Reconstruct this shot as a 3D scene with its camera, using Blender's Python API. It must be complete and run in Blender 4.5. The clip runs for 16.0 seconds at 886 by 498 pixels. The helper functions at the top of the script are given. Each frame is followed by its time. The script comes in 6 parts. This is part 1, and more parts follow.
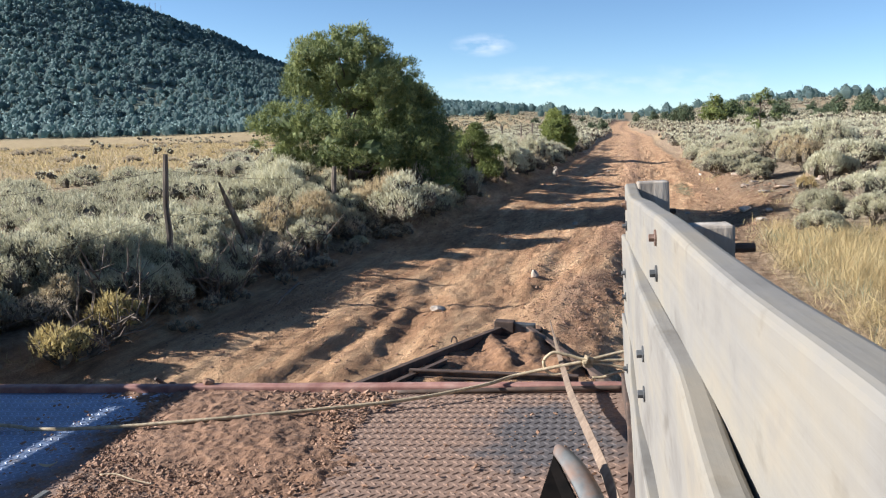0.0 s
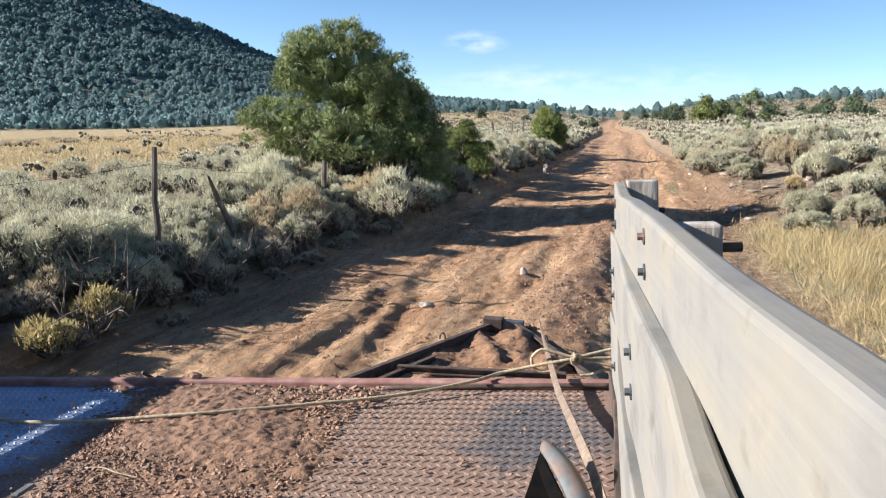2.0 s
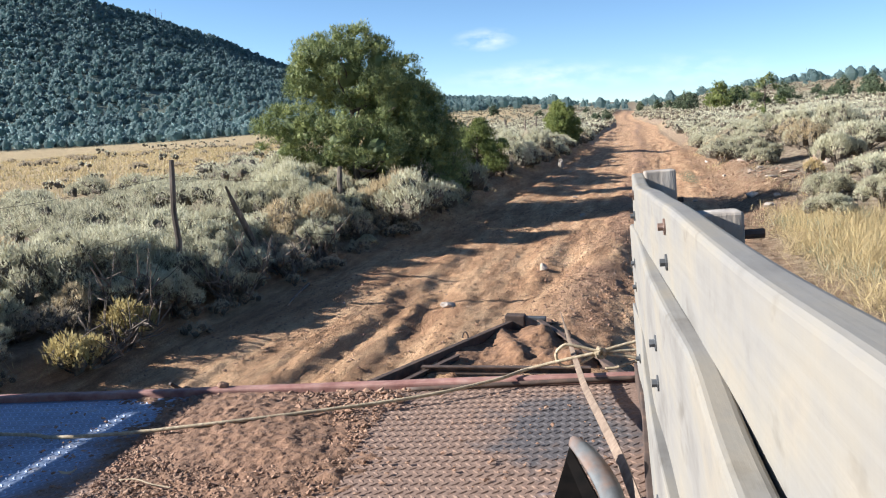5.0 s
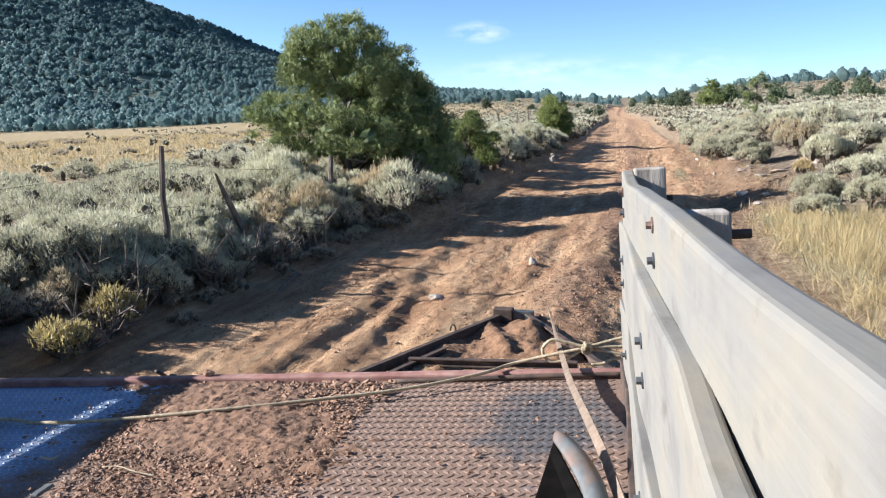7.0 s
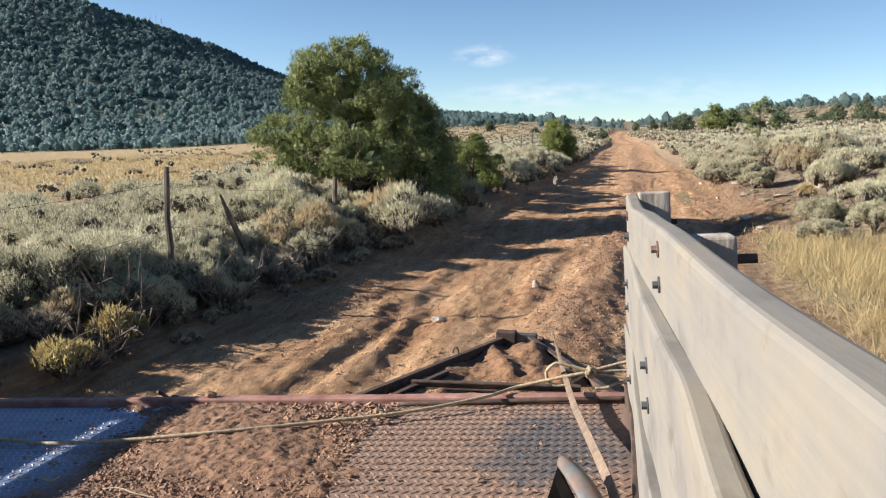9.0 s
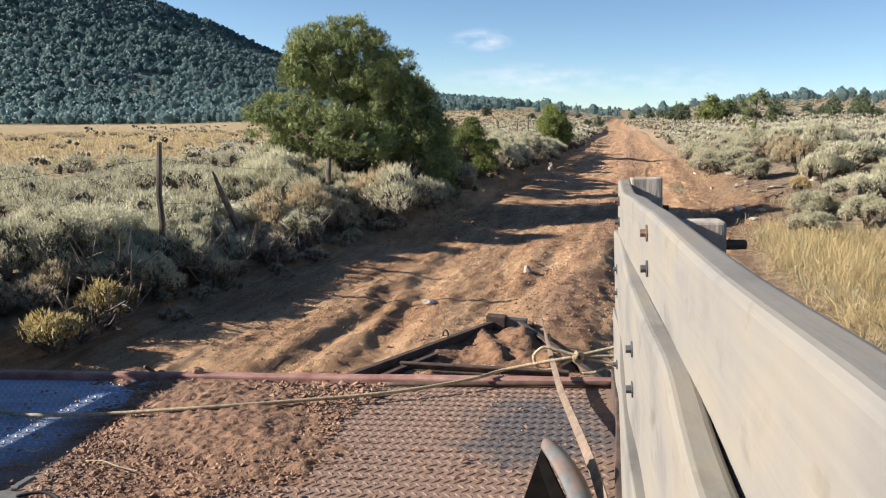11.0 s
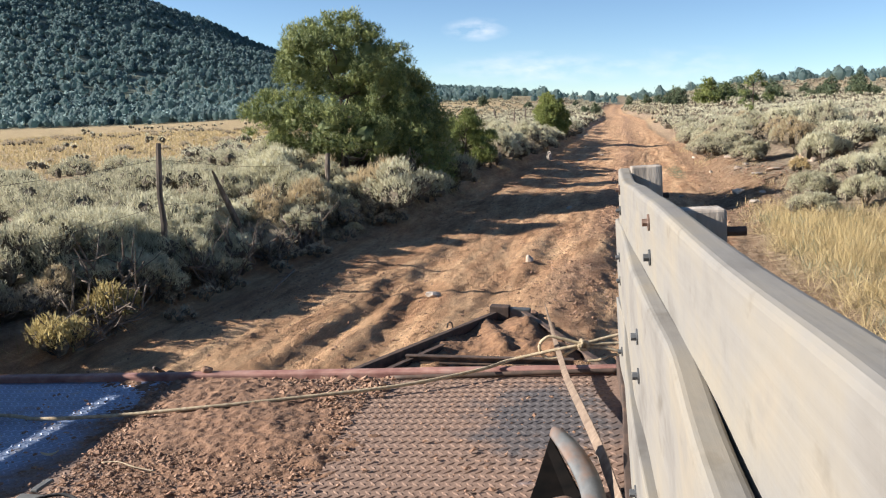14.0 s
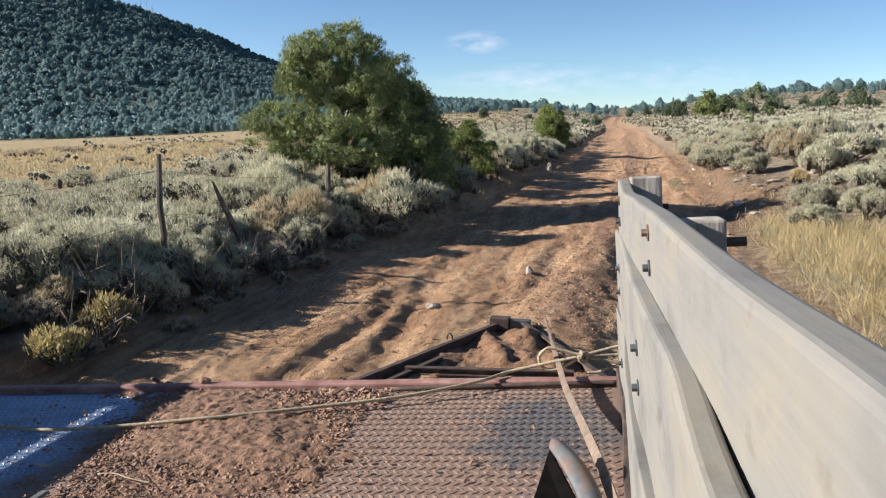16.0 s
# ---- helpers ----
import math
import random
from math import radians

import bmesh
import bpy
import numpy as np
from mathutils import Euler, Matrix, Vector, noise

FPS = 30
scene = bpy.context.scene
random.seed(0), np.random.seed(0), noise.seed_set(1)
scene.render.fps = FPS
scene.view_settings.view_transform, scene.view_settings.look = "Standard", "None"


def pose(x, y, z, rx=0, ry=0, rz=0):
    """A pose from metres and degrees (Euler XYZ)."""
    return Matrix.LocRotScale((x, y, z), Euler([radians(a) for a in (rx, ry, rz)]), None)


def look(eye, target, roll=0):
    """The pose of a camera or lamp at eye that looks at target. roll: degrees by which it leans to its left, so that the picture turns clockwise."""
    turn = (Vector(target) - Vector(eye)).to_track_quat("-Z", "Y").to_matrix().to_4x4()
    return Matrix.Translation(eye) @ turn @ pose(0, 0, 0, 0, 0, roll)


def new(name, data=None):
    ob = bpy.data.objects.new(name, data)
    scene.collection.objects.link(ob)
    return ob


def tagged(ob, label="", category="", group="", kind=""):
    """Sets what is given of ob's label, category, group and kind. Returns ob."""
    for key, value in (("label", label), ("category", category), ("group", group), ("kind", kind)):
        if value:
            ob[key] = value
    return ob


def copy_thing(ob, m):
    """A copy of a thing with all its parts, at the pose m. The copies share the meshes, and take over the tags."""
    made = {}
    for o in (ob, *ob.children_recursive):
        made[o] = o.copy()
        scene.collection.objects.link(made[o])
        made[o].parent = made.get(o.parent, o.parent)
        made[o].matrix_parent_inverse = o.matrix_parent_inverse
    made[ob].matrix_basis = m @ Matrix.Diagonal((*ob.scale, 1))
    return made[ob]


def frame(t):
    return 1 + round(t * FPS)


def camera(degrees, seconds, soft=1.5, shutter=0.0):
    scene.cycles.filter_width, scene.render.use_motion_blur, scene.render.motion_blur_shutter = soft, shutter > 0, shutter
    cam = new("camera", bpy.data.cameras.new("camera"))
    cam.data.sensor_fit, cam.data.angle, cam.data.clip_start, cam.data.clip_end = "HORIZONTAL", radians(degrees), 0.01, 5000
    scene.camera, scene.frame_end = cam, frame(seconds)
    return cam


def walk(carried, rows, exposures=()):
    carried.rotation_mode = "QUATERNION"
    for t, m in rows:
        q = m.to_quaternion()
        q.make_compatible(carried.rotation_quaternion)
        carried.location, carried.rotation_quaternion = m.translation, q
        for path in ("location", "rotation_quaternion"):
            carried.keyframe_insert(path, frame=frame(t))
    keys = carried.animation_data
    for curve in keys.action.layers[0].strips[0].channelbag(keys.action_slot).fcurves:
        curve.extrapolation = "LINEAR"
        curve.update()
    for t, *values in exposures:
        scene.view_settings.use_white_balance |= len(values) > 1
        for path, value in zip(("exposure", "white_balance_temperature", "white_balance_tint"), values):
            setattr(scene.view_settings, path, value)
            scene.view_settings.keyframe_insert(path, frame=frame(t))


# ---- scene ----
cam = camera(59.0, 16.0, soft=1.15)
PATH = [
    (0, (-0.139, -22.467, 2.026), (-0.634, -20.557, 1.703), 0.09),
    (0.5, (-0.137, -22.467, 2.026), (-0.615, -20.555, 1.683), 0.49),
    (1, (-0.140, -22.476, 2.029), (-0.628, -20.570, 1.667), -0.65),
    (1.5, (-0.139, -22.470, 2.026), (-0.621, -20.568, 1.642), 0.78),
    (2, (-0.138, -22.468, 2.026), (-0.607, -20.552, 1.694), 0.85),
    (2.5, (-0.140, -22.470, 2.031), (-0.653, -20.558, 1.749), 0.52),
    (3, (-0.145, -22.482, 2.030), (-0.636, -20.572, 1.699), 0.27),
    (3.5, (-0.140, -22.473, 2.029), (-0.632, -20.565, 1.686), 1.36),
    (4, (-0.141, -22.474, 2.027), (-0.650, -20.570, 1.691), -2.32),
    (6.5, (-0.139, -22.471, 2.028), (-0.644, -20.564, 1.700), -0.64),
    (7, (-0.138, -22.471, 2.030), (-0.627, -20.563, 1.677), -0.61),
    (7.5, (-0.138, -22.464, 2.027), (-0.625, -20.558, 1.662), -0.79),
    (8, (-0.138, -22.469, 2.028), (-0.642, -20.560, 1.707), -1.13),
    (8.5, (-0.139, -22.472, 2.032), (-0.639, -20.560, 1.723), -0.86),
    (9, (-0.142, -22.472, 2.031), (-0.640, -20.558, 1.734), -0.25),
    (11.5, (-0.134, -22.459, 2.019), (-0.611, -20.547, 1.677), 1.34),
    (12, (-0.137, -22.475, 2.024), (-0.609, -20.560, 1.694), -0.02),
    (12.5, (-0.133, -22.465, 2.020), (-0.603, -20.553, 1.671), 1.88),
    (13, (-0.136, -22.472, 2.031), (-0.626, -20.562, 1.697), -1.54),
    (13.5, (-0.138, -22.472, 2.031), (-0.625, -20.562, 1.692), -0.33),
    (14, (-0.138, -22.486, 2.031), (-0.618, -20.578, 1.672), -0.49),
    (14.5, (-0.136, -22.474, 2.025), (-0.632, -20.570, 1.661), 0.18),
    (15, (-0.137, -22.480, 2.029), (-0.624, -20.570, 1.692), 0.28),
    (15.5, (-0.137, -22.482, 2.026), (-0.635, -20.578, 1.670), -0.74),
    (16, (-0.136, -22.478, 2.027), (-0.618, -20.565, 1.697), -0.39),
]
walk(cam, [(t, look(eye, target, roll)) for t, eye, target, roll in PATH],
     [(0, 1.36, 6000, 10), (0.5, 1.36, 5950, 10), (1, 1.22, 5700, 9), (1.5, 1.44, 5650, 9), (2, 1.50, 6000, 10), (2.5, 1.36, 6350, 11), (3, 1.72, 6150, 10), (3.5, 1.60, 5950, 10), (4, 1.58, 5950, 10), (6.5, 1.42, 5800, 9), (7, 1.54, 5750, 9), (7.5, 1.40, 5700, 9), (8, 1.30, 5800, 9), (8.5, 1.28, 6150, 10), (9, 1.32, 6450, 11), (11.5, 1.30, 6450, 11), (12, 1.32, 6450, 11), (12.5, 1.54, 6450, 11), (13, 1.20, 6450, 11), (13.5, 1.36, 6450, 11), (14, 1.38, 6350, 11), (14.5, 1.38, 6250, 10), (15, 1.32, 6200, 10), (16, 1.20, 6100, 10)])

# ---- light: low morning sun, clear sky ----
SUN_EL = radians(22.5)
SUN_DIR = Vector((-0.974 * math.cos(SUN_EL), -0.226 * math.cos(SUN_EL), math.sin(SUN_EL)))
lamp = bpy.data.lights.new("sun", "SUN")
lamp.energy, lamp.angle, lamp.color = 5.0, radians(0.53), (1.0, 0.92, 0.82)
sun = new("sun", lamp)
sun.matrix_world = look(SUN_DIR * 60, (0, 0, 0))

world = bpy.data.worlds.new("sky")
scene.world = world
world.use_nodes = True
wn, wl = world.node_tree.nodes, world.node_tree.links
wn.clear()
w_out, w_bg, w_sky = wn.new("ShaderNodeOutputWorld"), wn.new("ShaderNodeBackground"), wn.new("ShaderNodeTexSky")
w_sky.sky_type, w_sky.sun_disc = "NISHITA", False
w_sky.sun_elevation, w_sky.sun_rotation = SUN_EL, math.atan2(SUN_DIR.x, SUN_DIR.y)
w_sky.altitude, w_sky.dust_density, w_sky.air_density, w_sky.ozone_density = 1900, 0.0, 0.8, 1.4
w_bg.inputs["Strength"].default_value = 0.058
w_co = wn.new("ShaderNodeTexCoord")


def cloud_blob(az, el, wide, high, amount, last):
    """A small soft cloud at an azimuth and elevation in degrees, laid over the sky colour."""
    a, e = radians(az), radians(el)
    c = (math.sin(a) * math.cos(e), math.cos(a) * math.cos(e), math.sin(e))
    sub = wn.new("ShaderNodeVectorMath")
    sub.operation = "SUBTRACT"
    sub.inputs[1].default_value = c
    mul = wn.new("ShaderNodeVectorMath")
    mul.operation = "MULTIPLY"
    mul.inputs[1].default_value = (1 / radians(wide), 1 / radians(wide), 1 / radians(high))
    ln = wn.new("ShaderNodeVectorMath")
    ln.operation = "LENGTH"
    rng = wn.new("ShaderNodeMapRange")
    rng.inputs[1].default_value, rng.inputs[2].default_value = 1.0, 0.0
    nz = wn.new("ShaderNodeTexNoise")
    nz.inputs["Scale"].default_value, nz.inputs["Detail"].default_value = 30.0, 6.0
    st = wn.new("ShaderNodeMapping")
    st.inputs["Scale"].default_value = (1, 1, 2.6)
    ram = wn.new("ShaderNodeMapRange")
    ram.inputs[1].default_value, ram.inputs[2].default_value = 0.40, 0.68
    m1 = wn.new("ShaderNodeMath")
    m1.operation = "MULTIPLY"
    m2 = wn.new("ShaderNodeMath")
    m2.operation = "MULTIPLY"
    m2.inputs[1].default_value = amount
    mix = wn.new("ShaderNodeMix")
    mix.data_type = "RGBA"
    mix.inputs[7].default_value = (7.2, 7.4, 7.8, 1)
    wl.new(w_co.outputs["Generated"], sub.inputs[0])
    wl.new(sub.outputs[0], mul.inputs[0])
    wl.new(mul.outputs[0], ln.inputs[0])
    wl.new(ln.outputs["Value"], rng.inputs[0])
    wl.new(w_co.outputs["Generated"], st.inputs[0])
    wl.new(st.outputs[0], nz.inputs[0])
    wl.new(nz.outputs[0], ram.inputs[0])
    wl.new(rng.outputs[0], m1.inputs[0])
    wl.new(ram.outputs[0], m1.inputs[1])
    wl.new(m1.outputs[0], m2.inputs[0])
    wl.new(m2.outputs[0], mix.inputs[0])
    wl.new(last, mix.inputs[6])
    return mix.outputs[2]


w_tint = wn.new("ShaderNodeMix")
w_tint.data_type, w_tint.blend_type = "RGBA", "MULTIPLY"
w_tint.inputs[0].default_value, w_tint.inputs[7].default_value = 1.0, (0.90, 0.985, 1.02, 1)
wl.new(w_sky.outputs[0], w_tint.inputs[6])
w_col = w_tint.outputs[2]
for blob in ((-11.6, 5.3, 2.6, 0.9, 0.8), (-18.3, 3.5, 1.3, 0.6, 1.0), (-7.5, 2.6, 8.0, 1.3, 0.55), (2.5, 2.6, 6.0, 1.4, 0.35)):
    w_col = cloud_blob(*blob, w_col)
wl.new(w_col, w_bg.inputs[0])
wl.new(w_bg.outputs[0], w_out.inputs[0])

# ---- materials ----


def links_of(m):
    return m.node_tree.nodes, m.node_tree.links


def ramp(nodes, stops):
    r = nodes.new("ShaderNodeValToRGB")
    r.color_ramp.elements[0].position, r.color_ramp.elements[0].color = stops[0][0], (*stops[0][1], 1)
    r.color_ramp.elements[1].position, r.color_ramp.elements[1].color = stops[-1][0], (*stops[-1][1], 1)
    for p, c in stops[1:-1]:
        e = r.color_ramp.elements.new(p)
        e.color = (*c, 1)
    return r


def noise_node(nodes, links, co, scale, detail=4.0, rough=0.55):
    n = nodes.new("ShaderNodeTexNoise")
    n.inputs["Scale"].default_value, n.inputs["Detail"].default_value, n.inputs["Roughness"].default_value = scale, detail, rough
    links.new(co, n.inputs["Vector"])
    return n.outputs[0]


def mix_rgb(nodes, links, fac, a, b, how="MIX"):
    m = nodes.new("ShaderNodeMix")
    m.data_type, m.blend_type = "RGBA", how
    for socket, value in ((m.inputs[0], fac), (m.inputs[6], a), (m.inputs[7], b)):
        if isinstance(value, (int, float)):
            socket.default_value = value
        elif isinstance(value, tuple):
            socket.default_value = (*value, 1)
        else:
            links.new(value, socket)
    return m.outputs[2]


def bump(nodes, links, height, strength, dist, normal=None):
    b = nodes.new("ShaderNodeBump")
    b.inputs["Strength"].default_value, b.inputs["Distance"].default_value = strength, dist
    links.new(height, b.inputs["Height"])
    if normal is not None:
        links.new(normal, b.inputs["Normal"])
    return b.outputs[0]


def surface(name, stops, fine, coarse, rough=0.9, metal=0.0, relief=0.4, depth=0.01, stain=None, stretch=(1, 1, 1)):
    """A solid material: a colour ramp on fine grain, broken up by coarse stains, with relief."""
    m = bpy.data.materials.new(name)
    m.use_nodes = True
    nodes, links = links_of(m)
    p = nodes["Principled BSDF"]
    co = nodes.new("ShaderNodeTexCoord").outputs["Object"]
    mp = nodes.new("ShaderNodeMapping")
    mp.inputs["Scale"].default_value = stretch
    links.new(co, mp.inputs[0])
    g, s = noise_node(nodes, links, mp.outputs[0], fine, 6), noise_node(nodes, links, mp.outputs[0], coarse, 4)
    r = ramp(nodes, stops)
    links.new(g, r.inputs[0])
    col = r.outputs[0]
    if stain:
        rs = ramp(nodes, [(0.42, (0, 0, 0)), (0.66, (1, 1, 1))])
        links.new(s, rs.inputs[0])
        col = mix_rgb(nodes, links, rs.outputs[0], col, stain)
    else:
        rs = ramp(nodes, [(0.3, (0.72, 0.72, 0.72)), (0.7, (1.15, 1.15, 1.15))])
        links.new(s, rs.inputs[0])
        col = mix_rgb(nodes, links, 1.0, col, rs.outputs[0], "MULTIPLY")
    links.new(col, p.inputs["Base Color"])
    p.inputs["Roughness"].default_value, p.inputs["Metallic"].default_value = rough, metal
    links.new(bump(nodes, links, g, relief, depth), p.inputs["Normal"])
    return m


def foliage(name, stops, glow=0.25, rough=0.75):
    """Leaves: colour varies leaf by leaf and plant by plant, and some light passes through."""
    m = bpy.data.materials.new(name)
    m.use_nodes = True
    nodes, links = links_of(m)
    p, out = nodes["Principled BSDF"], nodes["Material Output"]
    geo, inf = nodes.new("ShaderNodeNewGeometry"), nodes.new("ShaderNodeObjectInfo")
    co = nodes.new("ShaderNodeTexCoord").outputs["Object"]
    big = noise_node(nodes, links, co, 0.9, 2)
    add = nodes.new("ShaderNodeMath")
    add.operation = "MULTIPLY_ADD"
    links.new(geo.outputs["Random Per Island"], add.inputs[0])
    add.inputs[1].default_value = 0.5
    links.new(big, add.inputs[2])
    sub = nodes.new("ShaderNodeMath")
    sub.operation = "MULTIPLY_ADD"
    links.new(inf.outputs["Random"], sub.inputs[0])
    sub.inputs[1].default_value = 0.35
    links.new(add.outputs[0], sub.inputs[2])
    sh = nodes.new("ShaderNodeMath")
    sh.operation = "SUBTRACT"
    links.new(sub.outputs[0], sh.inputs[0])
    sh.inputs[1].default_value = 0.42
    r = ramp(nodes, stops)
    links.new(sh.outputs[0], r.inputs[0])
    links.new(r.outputs[0], p.inputs["Base Color"])
    p.inputs["Roughness"].default_value = rough
    p.inputs["Specular IOR Level"].default_value = 0.25
    t = nodes.new("ShaderNodeBsdfTranslucent")
    links.new(r.outputs[0], t.inputs[0])
    mx = nodes.new("ShaderNodeMixShader")
    mx.inputs[0].default_value = glow
    links.new(p.outputs[0], mx.inputs[1])
    links.new(t.outputs[0], mx.inputs[2])
    links.new(mx.outputs[0], out.inputs[0])
    return m


def ground_material():
    """Bare earth, gravel, dry meadow and wooded hillside, blended by zone attributes of the sheet."""
    m = bpy.data.materials.new("earth")
    m.use_nodes = True
    nodes, links = links_of(m)
    p = nodes["Principled BSDF"]
    co = nodes.new("ShaderNodeTexCoord").outputs["Object"]
    along = nodes.new("ShaderNodeMapping")
    along.inputs["Scale"].default_value = (1.0, 0.16, 1.0)
    links.new(co, along.inputs[0])
    n_fine, n_mid, n_big = noise_node(nodes, links, co, 55, 8, 0.7), noise_node(nodes, links, co, 6, 6, 0.65), noise_node(nodes, links, co, 0.55, 5)
    n_rake = noise_node(nodes, links, along.outputs[0], 15, 8, 0.72)
    n_track = noise_node(nodes, links, along.outputs[0], 3.6, 8, 0.68)

    def zone(name):
        a = nodes.new("ShaderNodeAttribute")
        a.attribute_name = name
        return a.outputs["Fac"]

    def coloured(noise_out, stops):
        r = ramp(nodes, stops)
        links.new(noise_out, r.inputs[0])
        return r.outputs[0]

    road = coloured(n_track, [(0.30, (0.285, 0.157, 0.094)), (0.46, (0.505, 0.312, 0.182)), (0.68, (0.70, 0.488, 0.305))])
    road = mix_rgb(nodes, links, 0.6, road, coloured(n_rake, [(0.32, (0.52, 0.49, 0.47)), (0.52, (0.98, 0.98, 0.98)), (0.68, (1.22, 1.2, 1.16))]), "MULTIPLY")
    road = mix_rgb(nodes, links, 0.5, road, coloured(n_mid, [(0.3, (0.66, 0.62, 0.6)), (0.62, (1.12, 1.1, 1.06))]), "MULTIPLY")
    road = mix_rgb(nodes, links, 0.55, road, coloured(n_fine, [(0.3, (0.55, 0.52, 0.5)), (0.6, (1.15, 1.13, 1.1))]), "MULTIPLY")
    litter = coloured(n_mid, [(0.3, (0.125, 0.093, 0.064)), (0.5, (0.25, 0.195, 0.138)), (0.7, (0.40, 0.335, 0.245))])
    bank = coloured(n_mid, [(0.28, (0.15, 0.085, 0.05)), (0.5, (0.255, 0.158, 0.092)), (0.72, (0.37, 0.26, 0.165))])
    mead = coloured(n_big, [(0.3, (0.31, 0.235, 0.135)), (0.55, (0.40, 0.31, 0.175)), (0.75, (0.30, 0.255, 0.165))])
    mead = mix_rgb(nodes, links, 0.5, mead, coloured(n_mid, [(0.3, (0.72, 0.7, 0.66)), (0.65, (1.1, 1.1, 1.1))]), "MULTIPLY")
    hill = coloured(n_big, [(0.3, (0.11, 0.135, 0.105)), (0.6, (0.14, 0.16, 0.12)), (0.8, (0.20, 0.195, 0.14))])
    col = mix_rgb(nodes, links, zone("meadow"), litter, mead)
    col = mix_rgb(nodes, links, zone("bank"), col, bank)
    col = mix_rgb(nodes, links, zone("road"), col, road)
    loose = coloured(n_mid, [(0.3, (0.23, 0.13, 0.083)), (0.55, (0.42, 0.257, 0.16)), (0.75, (0.58, 0.39, 0.25))])
    col = mix_rgb(nodes, links, zone("windrow"), col, loose)
    col = mix_rgb(nodes, links, zone("hill"), col, hill)
    links.new(col, p.inputs["Base Color"])
    p.inputs["Roughness"].default_value = 0.95
    p.inputs["Specular IOR Level"].default_value = 0.15
    n_grit = noise_node(nodes, links, co, 22, 5, 0.7)
    nb = bump(nodes, links, n_grit, 1.0, 0.06, bump(nodes, links, n_mid, 0.6, 0.07, bump(nodes, links, n_rake, 0.55, 0.05)))
    links.new(bump(nodes, links, n_fine, 1.0, 0.028, nb), p.inputs["Normal"])
    return m


EARTH = ground_material()
SAGE = foliage("sage_leaf", [(0.0, (0.259, 0.243, 0.164)), (0.35, (0.434, 0.414, 0.287)), (0.7, (0.591, 0.565, 0.406)), (1.0, (0.721, 0.696, 0.520))], 0.38)
GREYSAGE = foliage("withered_leaf", [(0.0, (0.258, 0.212, 0.146)), (0.5, (0.435, 0.366, 0.263)), (1.0, (0.609, 0.529, 0.399))], 0.3)
DRYSAGE = foliage("dry_plume", [(0.0, (0.30, 0.23, 0.13)), (0.5, (0.50, 0.41, 0.26)), (1.0, (0.66, 0.55, 0.37))], 0.45)
JUNIPER = foliage("juniper_needle", [(0.0, (0.047, 0.069, 0.035)), (0.4, (0.123, 0.157, 0.066)), (0.75, (0.245, 0.277, 0.104)), (1.0, (0.390, 0.392, 0.148))], 0.22, 0.6)
DARKJUNIPER = foliage("distant_juniper", [(0.0, (0.045, 0.068, 0.045)), (0.5, (0.10, 0.13, 0.075)), (1.0, (0.17, 0.20, 0.11))], 0.35, 0.7)
PINYON = foliage("pinyon_needle", [(0.0, (0.09, 0.115, 0.042)), (0.45, (0.21, 0.245, 0.08)), (0.8, (0.33, 0.36, 0.12)), (1.0, (0.43, 0.44, 0.17))], 0.45, 0.6)
# Distance haze is painted in here: pale blue-green leaves with strong translucency.
HAZEWOOD = foliage("hazed_juniper", [(0.0, (0.157, 0.228, 0.235)), (0.5, (0.207, 0.287, 0.286)), (1.0, (0.258, 0.333, 0.311))], 0.75, 0.8)
GRASS = foliage("dry_grass", [(0.0, (0.29, 0.22, 0.11)), (0.5, (0.47, 0.37, 0.19)), (1.0, (0.61, 0.50, 0.29))], 0.3)
WEED = foliage("weed_leaf", [(0.0, (0.15, 0.155, 0.095)), (0.5, (0.24, 0.24, 0.155)), (1.0, (0.33, 0.32, 0.21))], 0.3)
YELLOW = foliage("rabbitbrush_flower", [(0.0, (0.22, 0.18, 0.09)), (0.5, (0.44, 0.36, 0.16)), (1.0, (0.66, 0.55, 0.26))], 0.4)
BARK = surface("bark", [(0.3, (0.055, 0.042, 0.033)), (0.55, (0.15, 0.115, 0.09)), (0.75, (0.27, 0.22, 0.18))], 14, 2.0, 0.95, 0, 0.9, 0.02, None, (1, 1, 0.2))
TANGLE = surface("twig_tangle", [(0.3, (0.064, 0.052, 0.036)), (0.6, (0.154, 0.127, 0.090)), (0.8, (0.252, 0.221, 0.162))], 30, 6, 0.95, 0, 1.0, 0.03)
TWIG = surface("twig", [(0.3, (0.06, 0.045, 0.034)), (0.6, (0.17, 0.135, 0.105)), (0.8, (0.30, 0.26, 0.21))], 20, 4, 0.95, 0, 0.6, 0.01)
POSTWOOD = surface("weathered_post", [(0.3, (0.06, 0.047, 0.036)), (0.55, (0.17, 0.135, 0.105)), (0.8, (0.33, 0.28, 0.23))], 16, 2.5, 0.95, 0, 0.9, 0.015, None, (1, 1, 0.12))
WIRE = surface("rusted_wire", [(0.3, (0.09, 0.06, 0.045)), (0.7, (0.22, 0.17, 0.14))], 30, 6, 0.7, 0.6, 0.2, 0.002)
STONE = surface("pale_stone", [(0.3, (0.25, 0.21, 0.175)), (0.55, (0.40, 0.35, 0.295)), (0.8, (0.54, 0.49, 0.43))], 18, 3, 0.9, 0, 0.7, 0.02, (0.36, 0.25, 0.17))
CLOD = surface("road_stone", [(0.3, (0.16, 0.09, 0.058)), (0.55, (0.30, 0.18, 0.115)), (0.8, (0.42, 0.30, 0.21))], 22, 4, 0.95, 0, 0.8, 0.01)

# ---- mesh helpers ----
RNG = np.random.default_rng(7)


